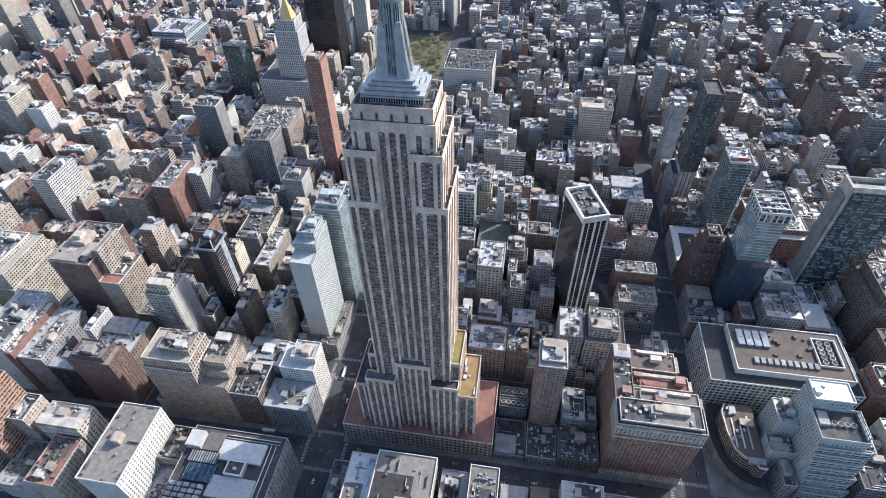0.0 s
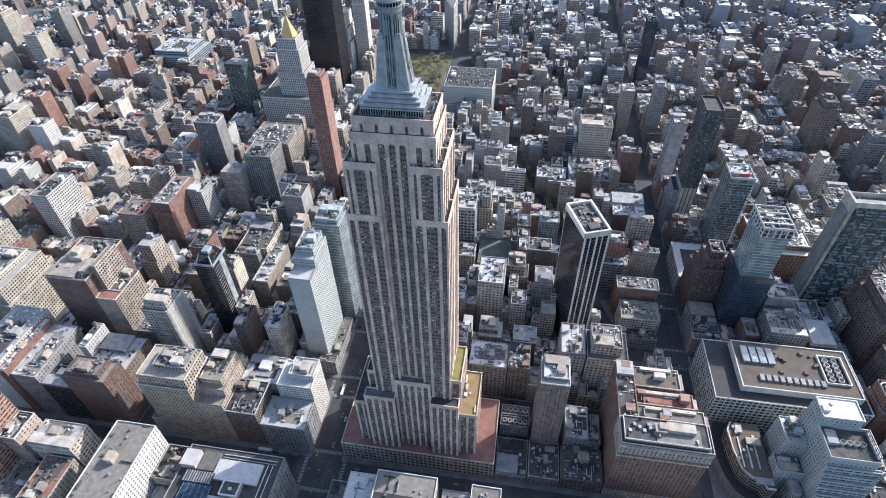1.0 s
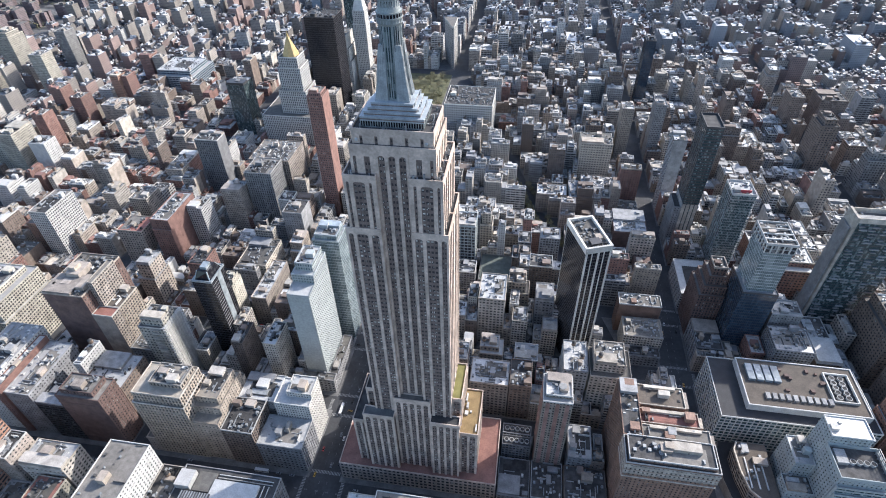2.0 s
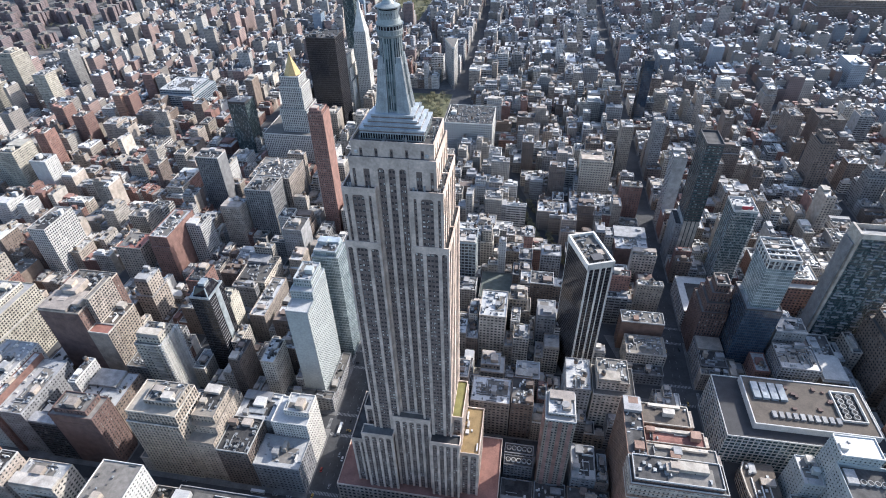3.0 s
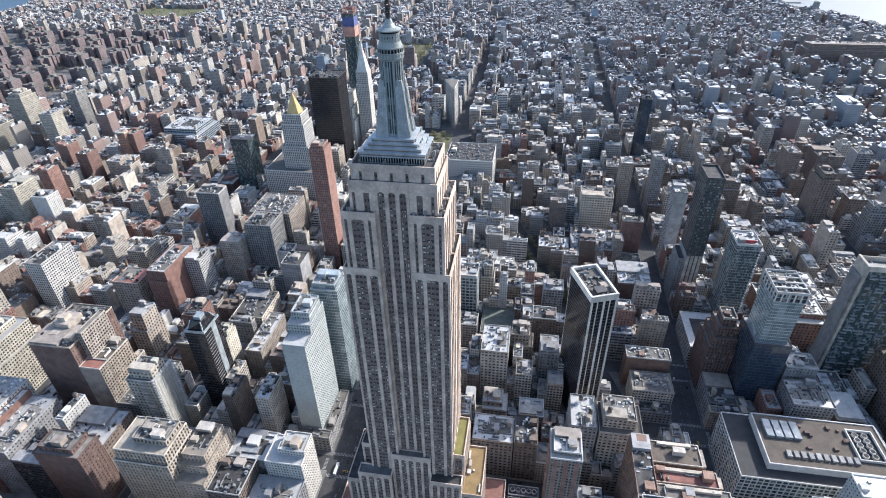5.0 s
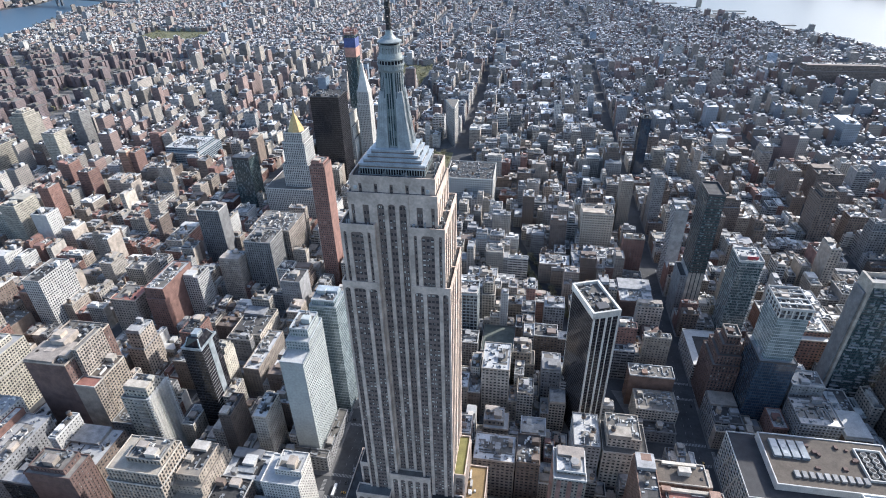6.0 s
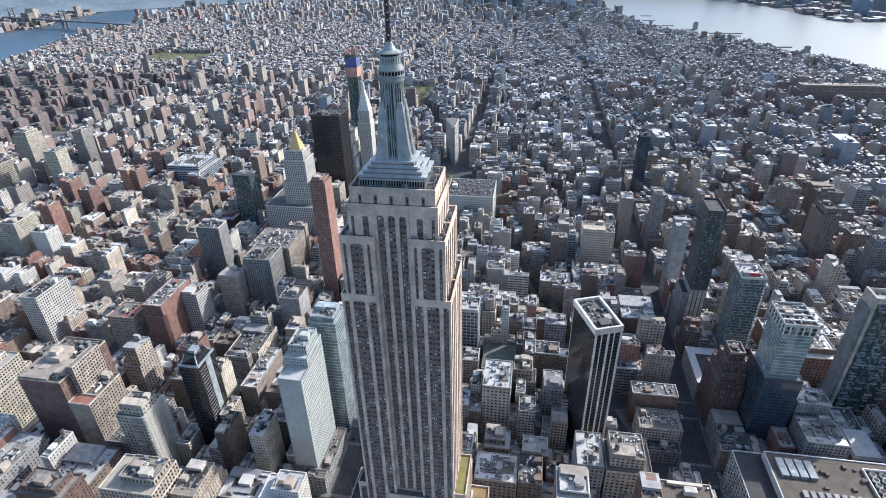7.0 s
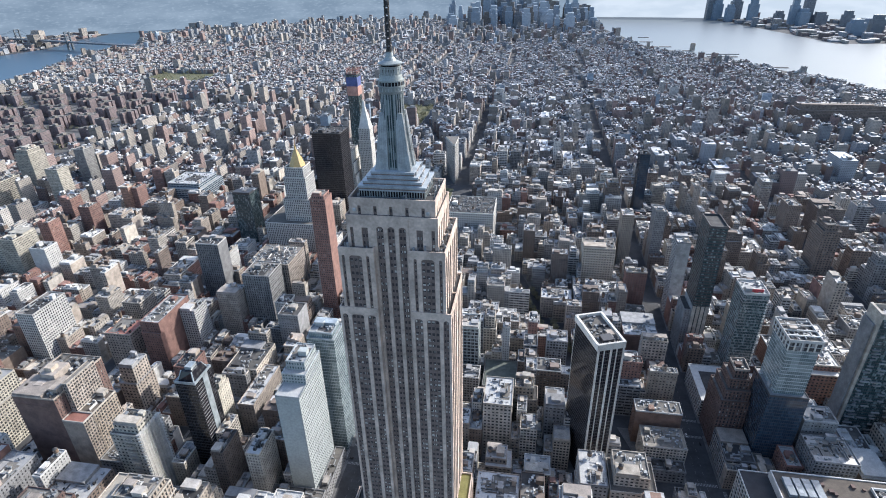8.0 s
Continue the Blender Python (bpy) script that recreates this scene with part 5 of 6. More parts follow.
# landmarks round the square to the south-east
ob, box, z = building(-345, -262, 488, 556, 62, "white", "piers", roof="gravel", tiers=[(30, 10, 12, 12, 36), (4, 4, 4, 4, 34), (3, 3, 3, 3, 15)], label="limestone tower with a golden pyramid roof", name="landmark_tower", amount=0)
GOLD = surface("gilded_tiles", (0.47, 0.33, 0.14), rough=0.45, metal=0.2, stain=0.2, size=3, vary=0.0)
mx, my = (box[0] + box[1]) / 2, (box[2] + box[3]) / 2
s = Shape()
s.tube(mx, my, z, z + 27, 13.0, 1.4, 8)
s.tube(mx, my, z + 27, z + 31, 1.6, 1.2, 8)
s.tube(mx, my, z + 31, z + 37, 0.6, 0.1, 6)
part("pyramid_roof", s, GOLD, ob, "golden octagonal pyramid roof")
building(-313, -262, 636, 682, 164, "dark", "curtain", "black", roof="tar", label="dark brown monolithic office tower", name="office_tower", cornice=False)
ob, box, z = building(-258, -234, 720, 744, 128, "marble", "punched", roof="white", label="pale marble clock tower with a pointed top", name="clock_tower", amount=0, tiers=[(1, 1, 1, 1, 22)])
mx, my = (box[0] + box[1]) / 2, (box[2] + box[3]) / 2
s = Shape()
s.tube(mx, my, z, z + 36, 14.5, 4.0, 4)
s.tube(mx, my, z + 36, z + 46, 3.2, 3.0, 8)
s.tube(mx, my, z + 46, z + 51, 3.0, 0.3, 8)
s.v = [(mx + (x - mx) * math.cos(math.pi / 4) - (y - my) * math.sin(math.pi / 4), my + (x - mx) * math.sin(math.pi / 4) + (y - my) * math.cos(math.pi / 4), zz) for x, y, zz in s.v]
part("spire", s, WALL["marble"], ob, "pale pyramid spire")
building(-300, -262, 700, 770, 66, "marble", "punched", roof="gravel", tiers=[(4, 4, 4, 10, 22), (4, 4, 4, 10, 22)], label="pale limestone office block with many setbacks", name="office_building")
ob, box, z = building(-321, -299, 868, 892, 220, "dark", "curtain", "green", roof="tar", label="slender glass tower still wrapped in safety netting", name="residential_tower", amount=2)
add_box(ob, "safety_net", (-321.5, -298.5, 867.5, 892.5, z - 42, z - 22), surface("orange_netting", (0.36, 0.20, 0.16), rough=0.8), "orange netting", "nsew")
add_box(ob, "safety_net", (-321.8, -298.2, 867.2, 892.8, z - 23, z - 5), surface("blue_netting", (0.07, 0.09, 0.22), rough=0.8), "blue netting", "nsew")
net_tower = ob
building(-192, -173, 323, 346, 176, "red", "dense", blind="w", roof="gravel", label="tall slim red-brown brick apartment tower", name="residential_tower", amount=0.5, tiers=[(2, 2, 2, 2, 4)])
building(-222, -206, 420, 452, 70, "marble", "dense", roof="gravel")
building(-68, 8, 552, 622, 66, "marble", "loft", roof="tar", label="broad white loft building with a regular window grid", amount=6, tank=3)
building(-287, -251, 303, 340, 78, "grey", "piers", roof="gravel", label="grey stone building with tall arched piers", amount=2)
building(-300, -244, 344, 398, 72, "tan", "piers", roof="gravel", amount=2)
building(-418, -388, 530, 562, 90, "dark", "curtain", "green", roof="silver", name="glass_tower", amount=2)
building(-640, -565, 664, 745, 38, "steel", "ribbon", "blue", roof="white", tiers=[(0, 8, 8, 8, 8)], label="broad white and blue hospital block with ribbon windows")
building(-379, -346, 355, 378, 90, "grey", "piers", roof="tar", blind="w", label="grey tower with a white blank end wall", trim="white")
for x, y in ((-700, 512), (-676, 604), (-760, 540), (-690, 700)):
    building(x, x + 22, y, y + 26, 60, "red", "dense", roof="gravel", name="apartment_tower")
building(-760, -705, 372, 392, 52, "cream", "grid", roof="gravel", label="long cream apartment slab with a window grid", name="apartment_slab")
building(-960, -935, 560, 640, 64, "cream", "grid", roof="gravel", label="long cream apartment slab with a window grid", name="apartment_slab")
reserve(-1870, -1112, 845, 1600)
building(-985, -952, 690, 730, 88, "cream", "punched", roof="gravel", name="apartment_tower", tiers=[(4, 4, 4, 4, 7)])
building(-870, -842, 636, 664, 78, "cream", "dense", roof="white", name="apartment_tower")
building(-652, -626, 360, 384, 62, "white", "punched", roof="silver", name="apartment_tower", blind="n")
building(-690, -664, 352, 392, 78, "cream", "dense", roof="gravel", name="apartment_tower")
building(-682, -666, 597, 622, 62, "orange", "dense", roof="gravel", name="apartment_tower")
building(-718, -698, 446, 470, 60, "red", "punched", roof="gravel", name="apartment_tower")
building(-912, -888, 760, 790, 78, "grey", "punched", roof="silver", name="apartment_tower")
s = Shape()
for k in range(5):                                # steel frame still open at its top
    for q in ((-321, -299, 868, 868.5), (-321, -299, 891.5, 892), (-321, -320.5, 868, 892), (-299.5, -299, 868, 892)):
        s.box(*q, 221 + k * 2.4, 221.6 + k * 2.4, "nsewtb")
for x in (-321, -314, -307, -299.6):
    for y in (868, 880, 891.4):
        s.box(x, x + 0.6, y, y + 0.6, 220, 232)
part("steel_frame", s, surface("red_lead_steel", (0.22, 0.09, 0.07), rough=0.7), net_tower, "red-brown open steel frame")
building(775, 1045, 1400, 1458, 42, "brown", "loft", roof="silver", tiers=[(6, 6, 6, 6, 12)], label="long low dark warehouse across several blocks", name="warehouse", amount=1)
# wedge at the crossing of the avenues
ob = thing("wedge_building", -104, 880, 0, "pale stone wedge-shaped building at the crossing", "building")
reserve(-128, -92, 846, 910)
s = Shape()
s.prism([(-98, 850), (-95.5, 852), (-95.5, 906), (-122, 906), (-99, 851)], 0, 85, slot_top=1)
part("wall", s, [FAR["white"], ROOF["gravel"]], ob)
s = Shape()
s.prism([(-98.2, 849), (-94.7, 851.5), (-94.7, 906.5), (-123, 906.5), (-99.8, 850.5)], 83.5, 87, slot_top=1)
part("cornice", s, [WALL["marble"], ROOF["gravel"]], ob, "deep stone cornice")


# ---- the rest of the city on its grid ----
PALETTE = ["red", "brown", "tan", "buff", "grey", "white"]


def district(x, y, rng, avenue):
    """Storeys' height, wall and width of a lot, as they run in this part of the city."""
    r = rng.random()
    if y > 2950:
        h = rng.choice((14, 16, 18, 20, 24)) if r < (0.92 if x < -500 else 0.86) else rng.uniform(32, 65)
        return h, rng.choices(("red", "tan", "grey", "white"), (2, 4, 4, 2))[0], rng.uniform(11, 22)
    if y > 1650:
        h = rng.choice((12, 14, 16, 18, 21)) if r < (0.93 if avenue else 0.985) else rng.uniform(26, 50)
        return h, rng.choices(("red", "brown", "tan", "grey", "white"), (3, 3, 4, 4, 2))[0], rng.uniform(6.5, 13)
    if x < -262 and y > 40:                         # small houses and apartment towers
        if r < (0.17 if avenue else 0.035):
            return rng.uniform(40, 72), rng.choices(("red", "white", "tan", "buff", "brown"), (3, 2, 3, 2, 2))[0], rng.uniform(18, 28)
        if r < (0.42 if avenue else 0.20):
            return rng.uniform(24, 40), rng.choices(("red", "white", "tan", "buff", "brown"), (2, 2, 3, 3, 2))[0], rng.uniform(12, 20)
        return rng.choice((12, 13, 15, 16, 18, 20)), rng.choices(("red", "brown", "tan", "grey", "white"), (5, 3, 4, 2, 1))[0], rng.uniform(5.6, 9)
    if x > 246:
        if r < (0.20 if avenue else 0.06) * (0.5 if y > 450 else 1):
            return rng.uniform(45, 66), rng.choices(("red", "brown", "tan", "buff", "grey"), (1, 3, 3, 3, 3))[0], rng.uniform(18, 30)
        if r < (0.48 if avenue else 0.30) * (0.6 if y > 450 else 1):
            return rng.uniform(26, 44), rng.choices(PALETTE, (1, 3, 3, 3, 3, 1))[0], rng.uniform(12, 24)
        return rng.choice((13, 15, 17, 20, 23)), rng.choices(PALETTE, (2, 3, 3, 2, 3, 2))[0], rng.uniform(6, 14)
    if y > 850:
        h = rng.choice((15, 18, 20, 24, 32) if x > 60 else (18, 22, 26, 34, 42)) if r < 0.9 else rng.uniform(42, 64)
        return h, rng.choices(PALETTE, (1, 2, 4, 4, 3, 3))[0], rng.choice((7.6, 7.6, 11, 15, 22))
    if r < 0.52:
        return rng.choice((14, 16, 18, 20, 22)), rng.choices(PALETTE, (1, 3, 3, 3, 4, 2))[0], rng.choice((6.5, 7.6, 7.6, 9))
    h = rng.uniform(26, 50) if r < 0.90 else rng.uniform(52, 68)
    return h, rng.choices(PALETTE, (1, 3, 4, 5, 4, 2))[0], rng.choice((9, 11, 15, 15, 22))


PARKS = [(-223, -95, 597, 822), (-365, -265, 1330, 1540), (-1600, -1290, 1850, 2080)]


def free_of(x0, x1, y0, y1):
    """The lot, drawn back from reserved ground, or nothing where too little is left."""
    for a, b, c, d in RESERVED + PARKS:
        if x0 < b - 0.2 and x1 > a + 0.2 and y0 < d - 0.2 and y1 > c + 0.2:
            options = [(x0, a, y0, y1), (b, x1, y0, y1), (x0, x1, y0, c), (x0, x1, d, y1)]
            x0, x1, y0, y1 = max(options, key=lambda o: max(0, o[1] - o[0]) * max(0, o[3] - o[2]))
            if x1 - x0 < 5 or y1 - y0 < 7:
                return None
    return x0, x1, y0, y1


def lots(rng):
    """Every lot of the grid that holds a building: x0, x1, y0, y1, height, wall."""
    for n in range(35, -22, -1):
        ya, yb = street_y(n) + street_w(n) / 2 + 0.4, street_y(n - 1) - street_w(n - 1) / 2 - 0.4
        bend = 0.0 if n > 13 else 42 * math.sin(1.9 * (n // 3) + 0.6)      # the grid breaks up south of the fourteenth street
        if n == 34:
            yb = street_y(33) - 9
            ya = street_y(34) + 15
        mid, y_lo, y_hi = (ya + yb) / 2, ya, yb
        for (c0, w0), (c1, w1) in zip(AVENUES, AVENUES[1:]):
            xa, xb = c0 + w0 / 2 + 0.4 + bend, c1 - w1 / 2 - 0.4 + bend
            ya, yb = y_lo, y_hi
            xa, xb = max(xa, shore_east(mid) + 40), min(xb, shore_west(mid) - 40)
            if xb - xa < 40:
                continue
            reach = 150 + (mid + 250) * 0.95
            if (xa + xb) / 2 > 64 + reach + 120 or (xa + xb) / 2 < 64 - reach * 1.25 - 160:
                continue
            pieces = [(xa, xb, y_lo, y_hi)]
            if -60 < mid < 1500 and xa < broadway_x(ya) + 12 and xb > broadway_x(yb) - 12:
                pieces = []
                for k in range(3):
                    p, q = y_lo + (y_hi - y_lo) * k / 3, y_lo + (y_hi - y_lo) * (k + 1) / 3
                    pieces += [(xa, min(xb, broadway_x(q) - 12), p, q), (max(xa, broadway_x(p) + 12), xb, p, q)]
            for pa, pb, ya, yb in pieces:
                if pb - pa < 7:
                    continue
                end = min(rng.choice((18.0, 22.0, 26.0)), (pb - pa) / 2)
                for ea, eb in ((pa, pa + end), (pb - end, pb)):
                    y = ya
                    while y < yb - 4:
                        depth = rng.choice((7.6, 7.6, 10, 15, 20, 30)) if mid < 1700 else rng.choice((8, 12, 15, 20))
                        depth = min(depth, yb - y)
                        if yb - y - depth < 6:
                            depth = yb - y
                        h, wall, _ = district(ea, mid, rng, depth > 14)
                        yield ea, eb, y, y + depth, h, wall
                        y += depth
                x = pa + end
                while x < pb - end - 4:
                    h, wall, w = district(x, mid, rng, False)
                    w = min(w, pb - end - x)
                    if pb - end - x - w < 6:
                        w = pb - end - x
                    deep = rng.uniform(17, 24) if h < 22 else rng.uniform(24, 29)
                    if yb - ya < 34 or w > 20 and rng.random() < 0.3:
                        yield x, x + w, ya, yb, h, wall
                    else:
                        yield x, x + w, ya, ya + deep, h, wall
                        h2, wall2, _ = district(x, mid, rng, False)
                        deep2 = rng.uniform(17, 24) if h2 < 22 else rng.uniform(24, 28)
                        yield x, x + w, yb - deep2, yb, h2, wall2
                        if mid < 900 and yb - ya - deep - deep2 > 5 and rng.random() < 0.8:
                            yield x, x + w, ya + deep + 0.5, yb - deep2 - 0.5, rng.choice((4.5, 5, 8)), "brown"
                    x += w


class Joined:
    """Buildings of one wall kind that are joined into one mesh: walls, glass, roof, parapet, roof plant."""

    def __init__(self):
        self.shapes = [Shape() for _ in range(6)]


def city():
    rng = random.Random(34)
    roofs = ("tar", "gravel", "silver", "white")
    joined = {(w, r): Joined() for w in PALETTE for r in roofs}
    far = {k: Shape() for k in FAR}
    barrels, caps = Shape(), Shape()
    styles = {"red": ("punched", "punched", "dense"), "brown": ("loft", "punched", "dense"), "tan": ("loft", "punched", "dense"),
              "buff": ("loft", "dense", "grid"), "grey": ("loft", "grid", "ribbon"), "white": ("punched", "dense", "ribbon")}
    for x0, x1, y0, y1, h, wall in lots(rng):
        lot = free_of(x0, x1, y0, y1)
        roof = rng.choices(roofs, (4, 3, 4, 6))[0]
        style = rng.choice(styles[wall])
        if lot is None:
            continue
        x0, x1, y0, y1 = lot
        cx, cy = (x0 + x1) / 2, (y0 + y1) / 2
        d = math.hypot(cx - 30, cy + 100)
        w, dp = x1 - x0, y1 - y0
        h = min(h, max(w, dp) * 2.6)
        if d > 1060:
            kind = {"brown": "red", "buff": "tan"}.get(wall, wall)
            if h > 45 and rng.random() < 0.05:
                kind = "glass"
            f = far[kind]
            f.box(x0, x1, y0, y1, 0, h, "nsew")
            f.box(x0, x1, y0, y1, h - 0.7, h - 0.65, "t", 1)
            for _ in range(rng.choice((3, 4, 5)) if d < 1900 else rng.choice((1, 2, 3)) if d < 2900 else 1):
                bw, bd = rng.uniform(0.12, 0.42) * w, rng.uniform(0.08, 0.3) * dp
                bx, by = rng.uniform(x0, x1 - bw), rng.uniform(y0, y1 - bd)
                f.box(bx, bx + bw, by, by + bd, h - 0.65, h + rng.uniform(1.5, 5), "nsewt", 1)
            continue
        step = []
        if h > 42 and w > 14 and dp > 18 and rng.random() < 0.55:
            t = rng.uniform(0.12, 0.3) * h
            step = [(rng.choice((0, 2, 4)), rng.choice((0, 2, 4)), rng.choice((2, 4)), rng.choice((0, 3)), t)]
            h -= t
        blind = rng.choice(("e", "w", "ew", "", "")) if w < 26 else ""
        if d < 408:
            building(x0, x1, y0, y1, h, wall, style, "room", roof, step, blind=blind, tank=1 if h > 26 and rng.random() < 0.4 else 0,
                     name="apartment_building" if wall == "red" else "loft_building", hold=False, trim=rng.choice((None, None, "buff", "white")), amount=1.6, coats=("tar", "gravel", "gravel", "silver"))
            continue
        ws, gs, rs, ps, ss, hs = joined[wall, roof].shapes
        if rng.random() < 0.4:
            ps = joined[rng.choice(("buff", "white", "grey")), roof].shapes[3]
        z = 0.0
        box = [x0, x1, y0, y1]
        for k, (e, ww, n, s, th) in enumerate([(0, 0, 0, 0, h), *step]):
            box = [box[0] + e, box[1] - ww, box[2] + n, box[3] - s]
            facade(ws, gs, *box, z, z + th, style, blind=blind)
            if style in ("loft", "punched") and th > 24:
                belts(ws, *box, z, z + th)
            roof_top(rs, ps, *box, z + th)
            z += th
        if z > 24 and rng.random() < 0.4 and box[1] - box[0] > 7:
            tx, ty, tz = rng.uniform(box[0] + 3, box[1] - 3), rng.uniform(box[2] + 3, box[3] - 3), z + rng.choice((2.5, 4, 6))
            barrels.box(tx - 1.1, tx + 1.1, ty - 1.1, ty + 1.1, z, tz, "nsew")
            barrels.tube(tx, ty, tz, tz + 3.8, 2.0, 1.9, 9)
            caps.tube(tx, ty, tz + 3.8, tz + 5.1, 2.1, 0.2, 9)
        bulk, plant, patch = roof_things(rng, *box, z, 1.2)
        for q in bulk:
            ps.box(*q)
        for q in plant:
            rng.choice((ss, hs)).box(*q)
        for q in patch:
            joined[wall, rng.choice(("tar", "gravel", "gravel", "silver", "white"))].shapes[2].box(*q, "nsewt")
    for (wall, roof), j in joined.items():
        if j.shapes[0].f:
            ob = thing("city_buildings", 0, 600, 0, "many %s" % BUILD_LABEL[wall].replace("building", "buildings", 1), "buildings")
            tagged(ob, kind="stuff")
            for n, s, m in zip(("wall", "glazing", "roof", "parapet", "roof_plant", "roof_unit"), j.shapes, (WALL[wall], GLASS["room"], ROOF[roof], WALL[wall], METAL, WALL["white"])):
                if s.f:
                    part(n, s, m, ob)
    ob = thing("water_tanks", 0, 600, 0, "many dark wooden rooftop water tanks with conical caps", "water tanks")
    tagged(ob, kind="stuff")
    part("barrel", barrels, TANK_WOOD, ob)
    part("cap", caps, ROOF["tar"], ob)
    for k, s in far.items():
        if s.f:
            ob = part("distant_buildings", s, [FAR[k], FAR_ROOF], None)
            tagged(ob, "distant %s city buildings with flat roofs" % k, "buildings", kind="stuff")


city()


# ---- pavements and road markings ----
def pavements():
    far = Shape()
    for n in range(36, 0, -1):
        ya, yb = street_y(n) + street_w(n) / 2 - 0.5, street_y(n - 1) - street_w(n - 1) / 2 + 0.5
        if n == 34:
            ya, yb = -34.5, 32.5
        for (c0, w0), (c1, w1) in zip(AVENUES, AVENUES[1:]):
            xa, xb = c0 + w0 / 2 - 1.5, c1 - w1 / 2 + 1.5
            mid, cx = (ya + yb) / 2, (xa + xb) / 2
            if xb > shore_west(mid) or xa < shore_east(mid) or abs(cx - 64) > 900 + max(0, mid):
                continue
            pieces = [[(xa, ya), (xb, ya), (xb, yb), (xa, yb)]]
            if -80 < mid < 830:
                b0, b1 = broadway_x(ya), broadway_x(yb)
                if min(b0, b1) < xb and max(b0, b1) > xa:
                    pieces = [[(xa, ya), (max(xa, min(xb, b0 - 11)), ya), (max(xa, min(xb, b1 - 11)), yb), (xa, yb)],
                              [(max(xa, min(xb, b0 + 11)), ya), (xb, ya), (xb, yb), (max(xa, min(xb, b1 + 11)), yb)]]
            for ring in pieces:
                if ring[1][0] - ring[0][0] + ring[2][0] - ring[3][0] < 12:
                    continue
                if abs(cx) < 520 and mid < 420:
                    s = Shape()
                    s.prism(ring, 0.0, 0.16)
                    tagged(part("pavement", s, CONCRETE, None), "grey concrete pavement with a kerb round a city block", "pavement", kind="structure")
                else:
                    far.prism(ring, 0.0, 0.16)
    tagged(part("pavement", far, CONCRETE, None), "grey concrete pavements of farther city blocks", "pavement", kind="structure")


pavements()


def crossing(x0, x1, y0, y1, along_x):
    s = Shape()
    n = int(((x1 - x0) if along_x else (y1 - y0)) / 1.3)
    for k in range(n):
        if along_x:
            s.box(x0 + k * 1.3, x0 + k * 1.3 + 0.6, y0, y1, 0.0, 0.012, "t")
        else:
            s.box(x0, x1, y0 + k * 1.3, y0 + k * 1.3 + 0.6, 0.0, 0.012, "t")
    tagged(part("crosswalk", s, PAINT, None), "white striped pedestrian crossing on asphalt", "crosswalk", kind="structure")


for ax in (-80, 231, -252):
    for sy in (-45, 39, 118.25, 197.5):
        hw, hs = (12 if ax == -252 else 14), (14 if sy == -45 else 8)
        crossing(ax - hw + 1, ax + hw - 1, sy - hs - 4.5, sy - hs - 1.5, True)
        crossing(ax - hw + 1, ax + hw - 1, sy + hs + 1.5, sy + hs + 4.5, True)
        crossing(ax - hw - 4.5, ax - hw - 1.5, sy - hs + 1, sy + hs - 1, False)
        crossing(ax + hw + 1.5, ax + hw + 4.5, sy - hs + 1, sy + hs - 1, False)
s = Shape()
for ax in (-80, 231, -252, -412, 505):
    for lane in (-3.3, 3.3):
        for k in range(60):
            s.box(ax + lane - 0.08, ax + lane + 0.08, -120 + k * 9, -117 + k * 9, 0.0, 0.01, "t")
for k in range(90):
    for lane in (-0.3, 0.3):
        s.box(-400 + k * 9, -397 + k * 9, -45 + lane - 0.08, -45 + lane + 0.08, 0.0, 0.01, "t")
tagged(part("lane_marking", s, PAINT, None), "white dashed lane markings on asphalt", "road marking", kind="structure")


# ---- vehicles ----
def paint(name, color):
    return surface(name, color, rough=0.3, stain=0.1, grain=0.03, size=2, vary=0.05, bump=0)


CAR_PAINT = {"yellow": paint("taxi_yellow", (0.40, 0.25, 0.055)), "white": paint("white_car_paint", (0.62, 0.62, 0.61)), "black": paint("black_car_paint", (0.02, 0.02, 0.022)),
             "grey": paint("grey_car_paint", (0.22, 0.23, 0.24)), "red": paint("red_car_paint", (0.32, 0.03, 0.03))}
RUBBER = surface("tyre_rubber", (0.02, 0.02, 0.02), rough=0.9, size=1)


def car(color):
    """A saloon, lengthwise along y, its middle on the origin."""
    ob = thing("car", 0, 0, 0, {"yellow": "yellow taxi cab on the asphalt street", "white": "white car on the asphalt street"}.get(color, "%s car on the asphalt street" % color), "car", "street traffic")
    s = Shape()
    s.prism([(-0.9, -2.2), (0.9, -2.2), (0.92, 2.2), (-0.92, 2.2)], 0.32, 0.72, top=False)
    s.prism([(-0.9, -2.2), (0.9, -2.2), (0.92, 2.2), (-0.92, 2.2)], 0.72, 0.98, ring_top=[(-0.8, -2.05), (0.8, -2.05), (0.8, 2.05), (-0.8, 2.05)])
    part("body", s, CAR_PAINT[color], ob)
    s = Shape()
    s.prism([(-0.78, -1.35), (0.78, -1.35), (0.78, 1.6), (-0.78, 1.6)], 0.97, 1.4, ring_top=[(-0.6, -0.7), (0.6, -0.7), (0.6, 1.05), (-0.6, 1.05)], top=False)
    part("windows", s, GLASS["black"], ob)
    s = Shape()
    s.prism([(-0.6, -0.7), (0.6, -0.7), (0.6, 1.05), (-0.6, 1.05)], 1.4, 1.45)
    part("roof", s, CAR_PAINT[color], ob)
    for sx in (-1, 1):
        for wy in (-1.35, 1.35):
            s = Shape()
            s.tube(0, 0, -0.11, 0.11, 0.33, 0.33, 12)
            s.v = [(sx * 0.82 + z, wy + x, 0.33 + y) for x, y, z in s.v]
            part("wheel", s, RUBBER, ob)
    return ob


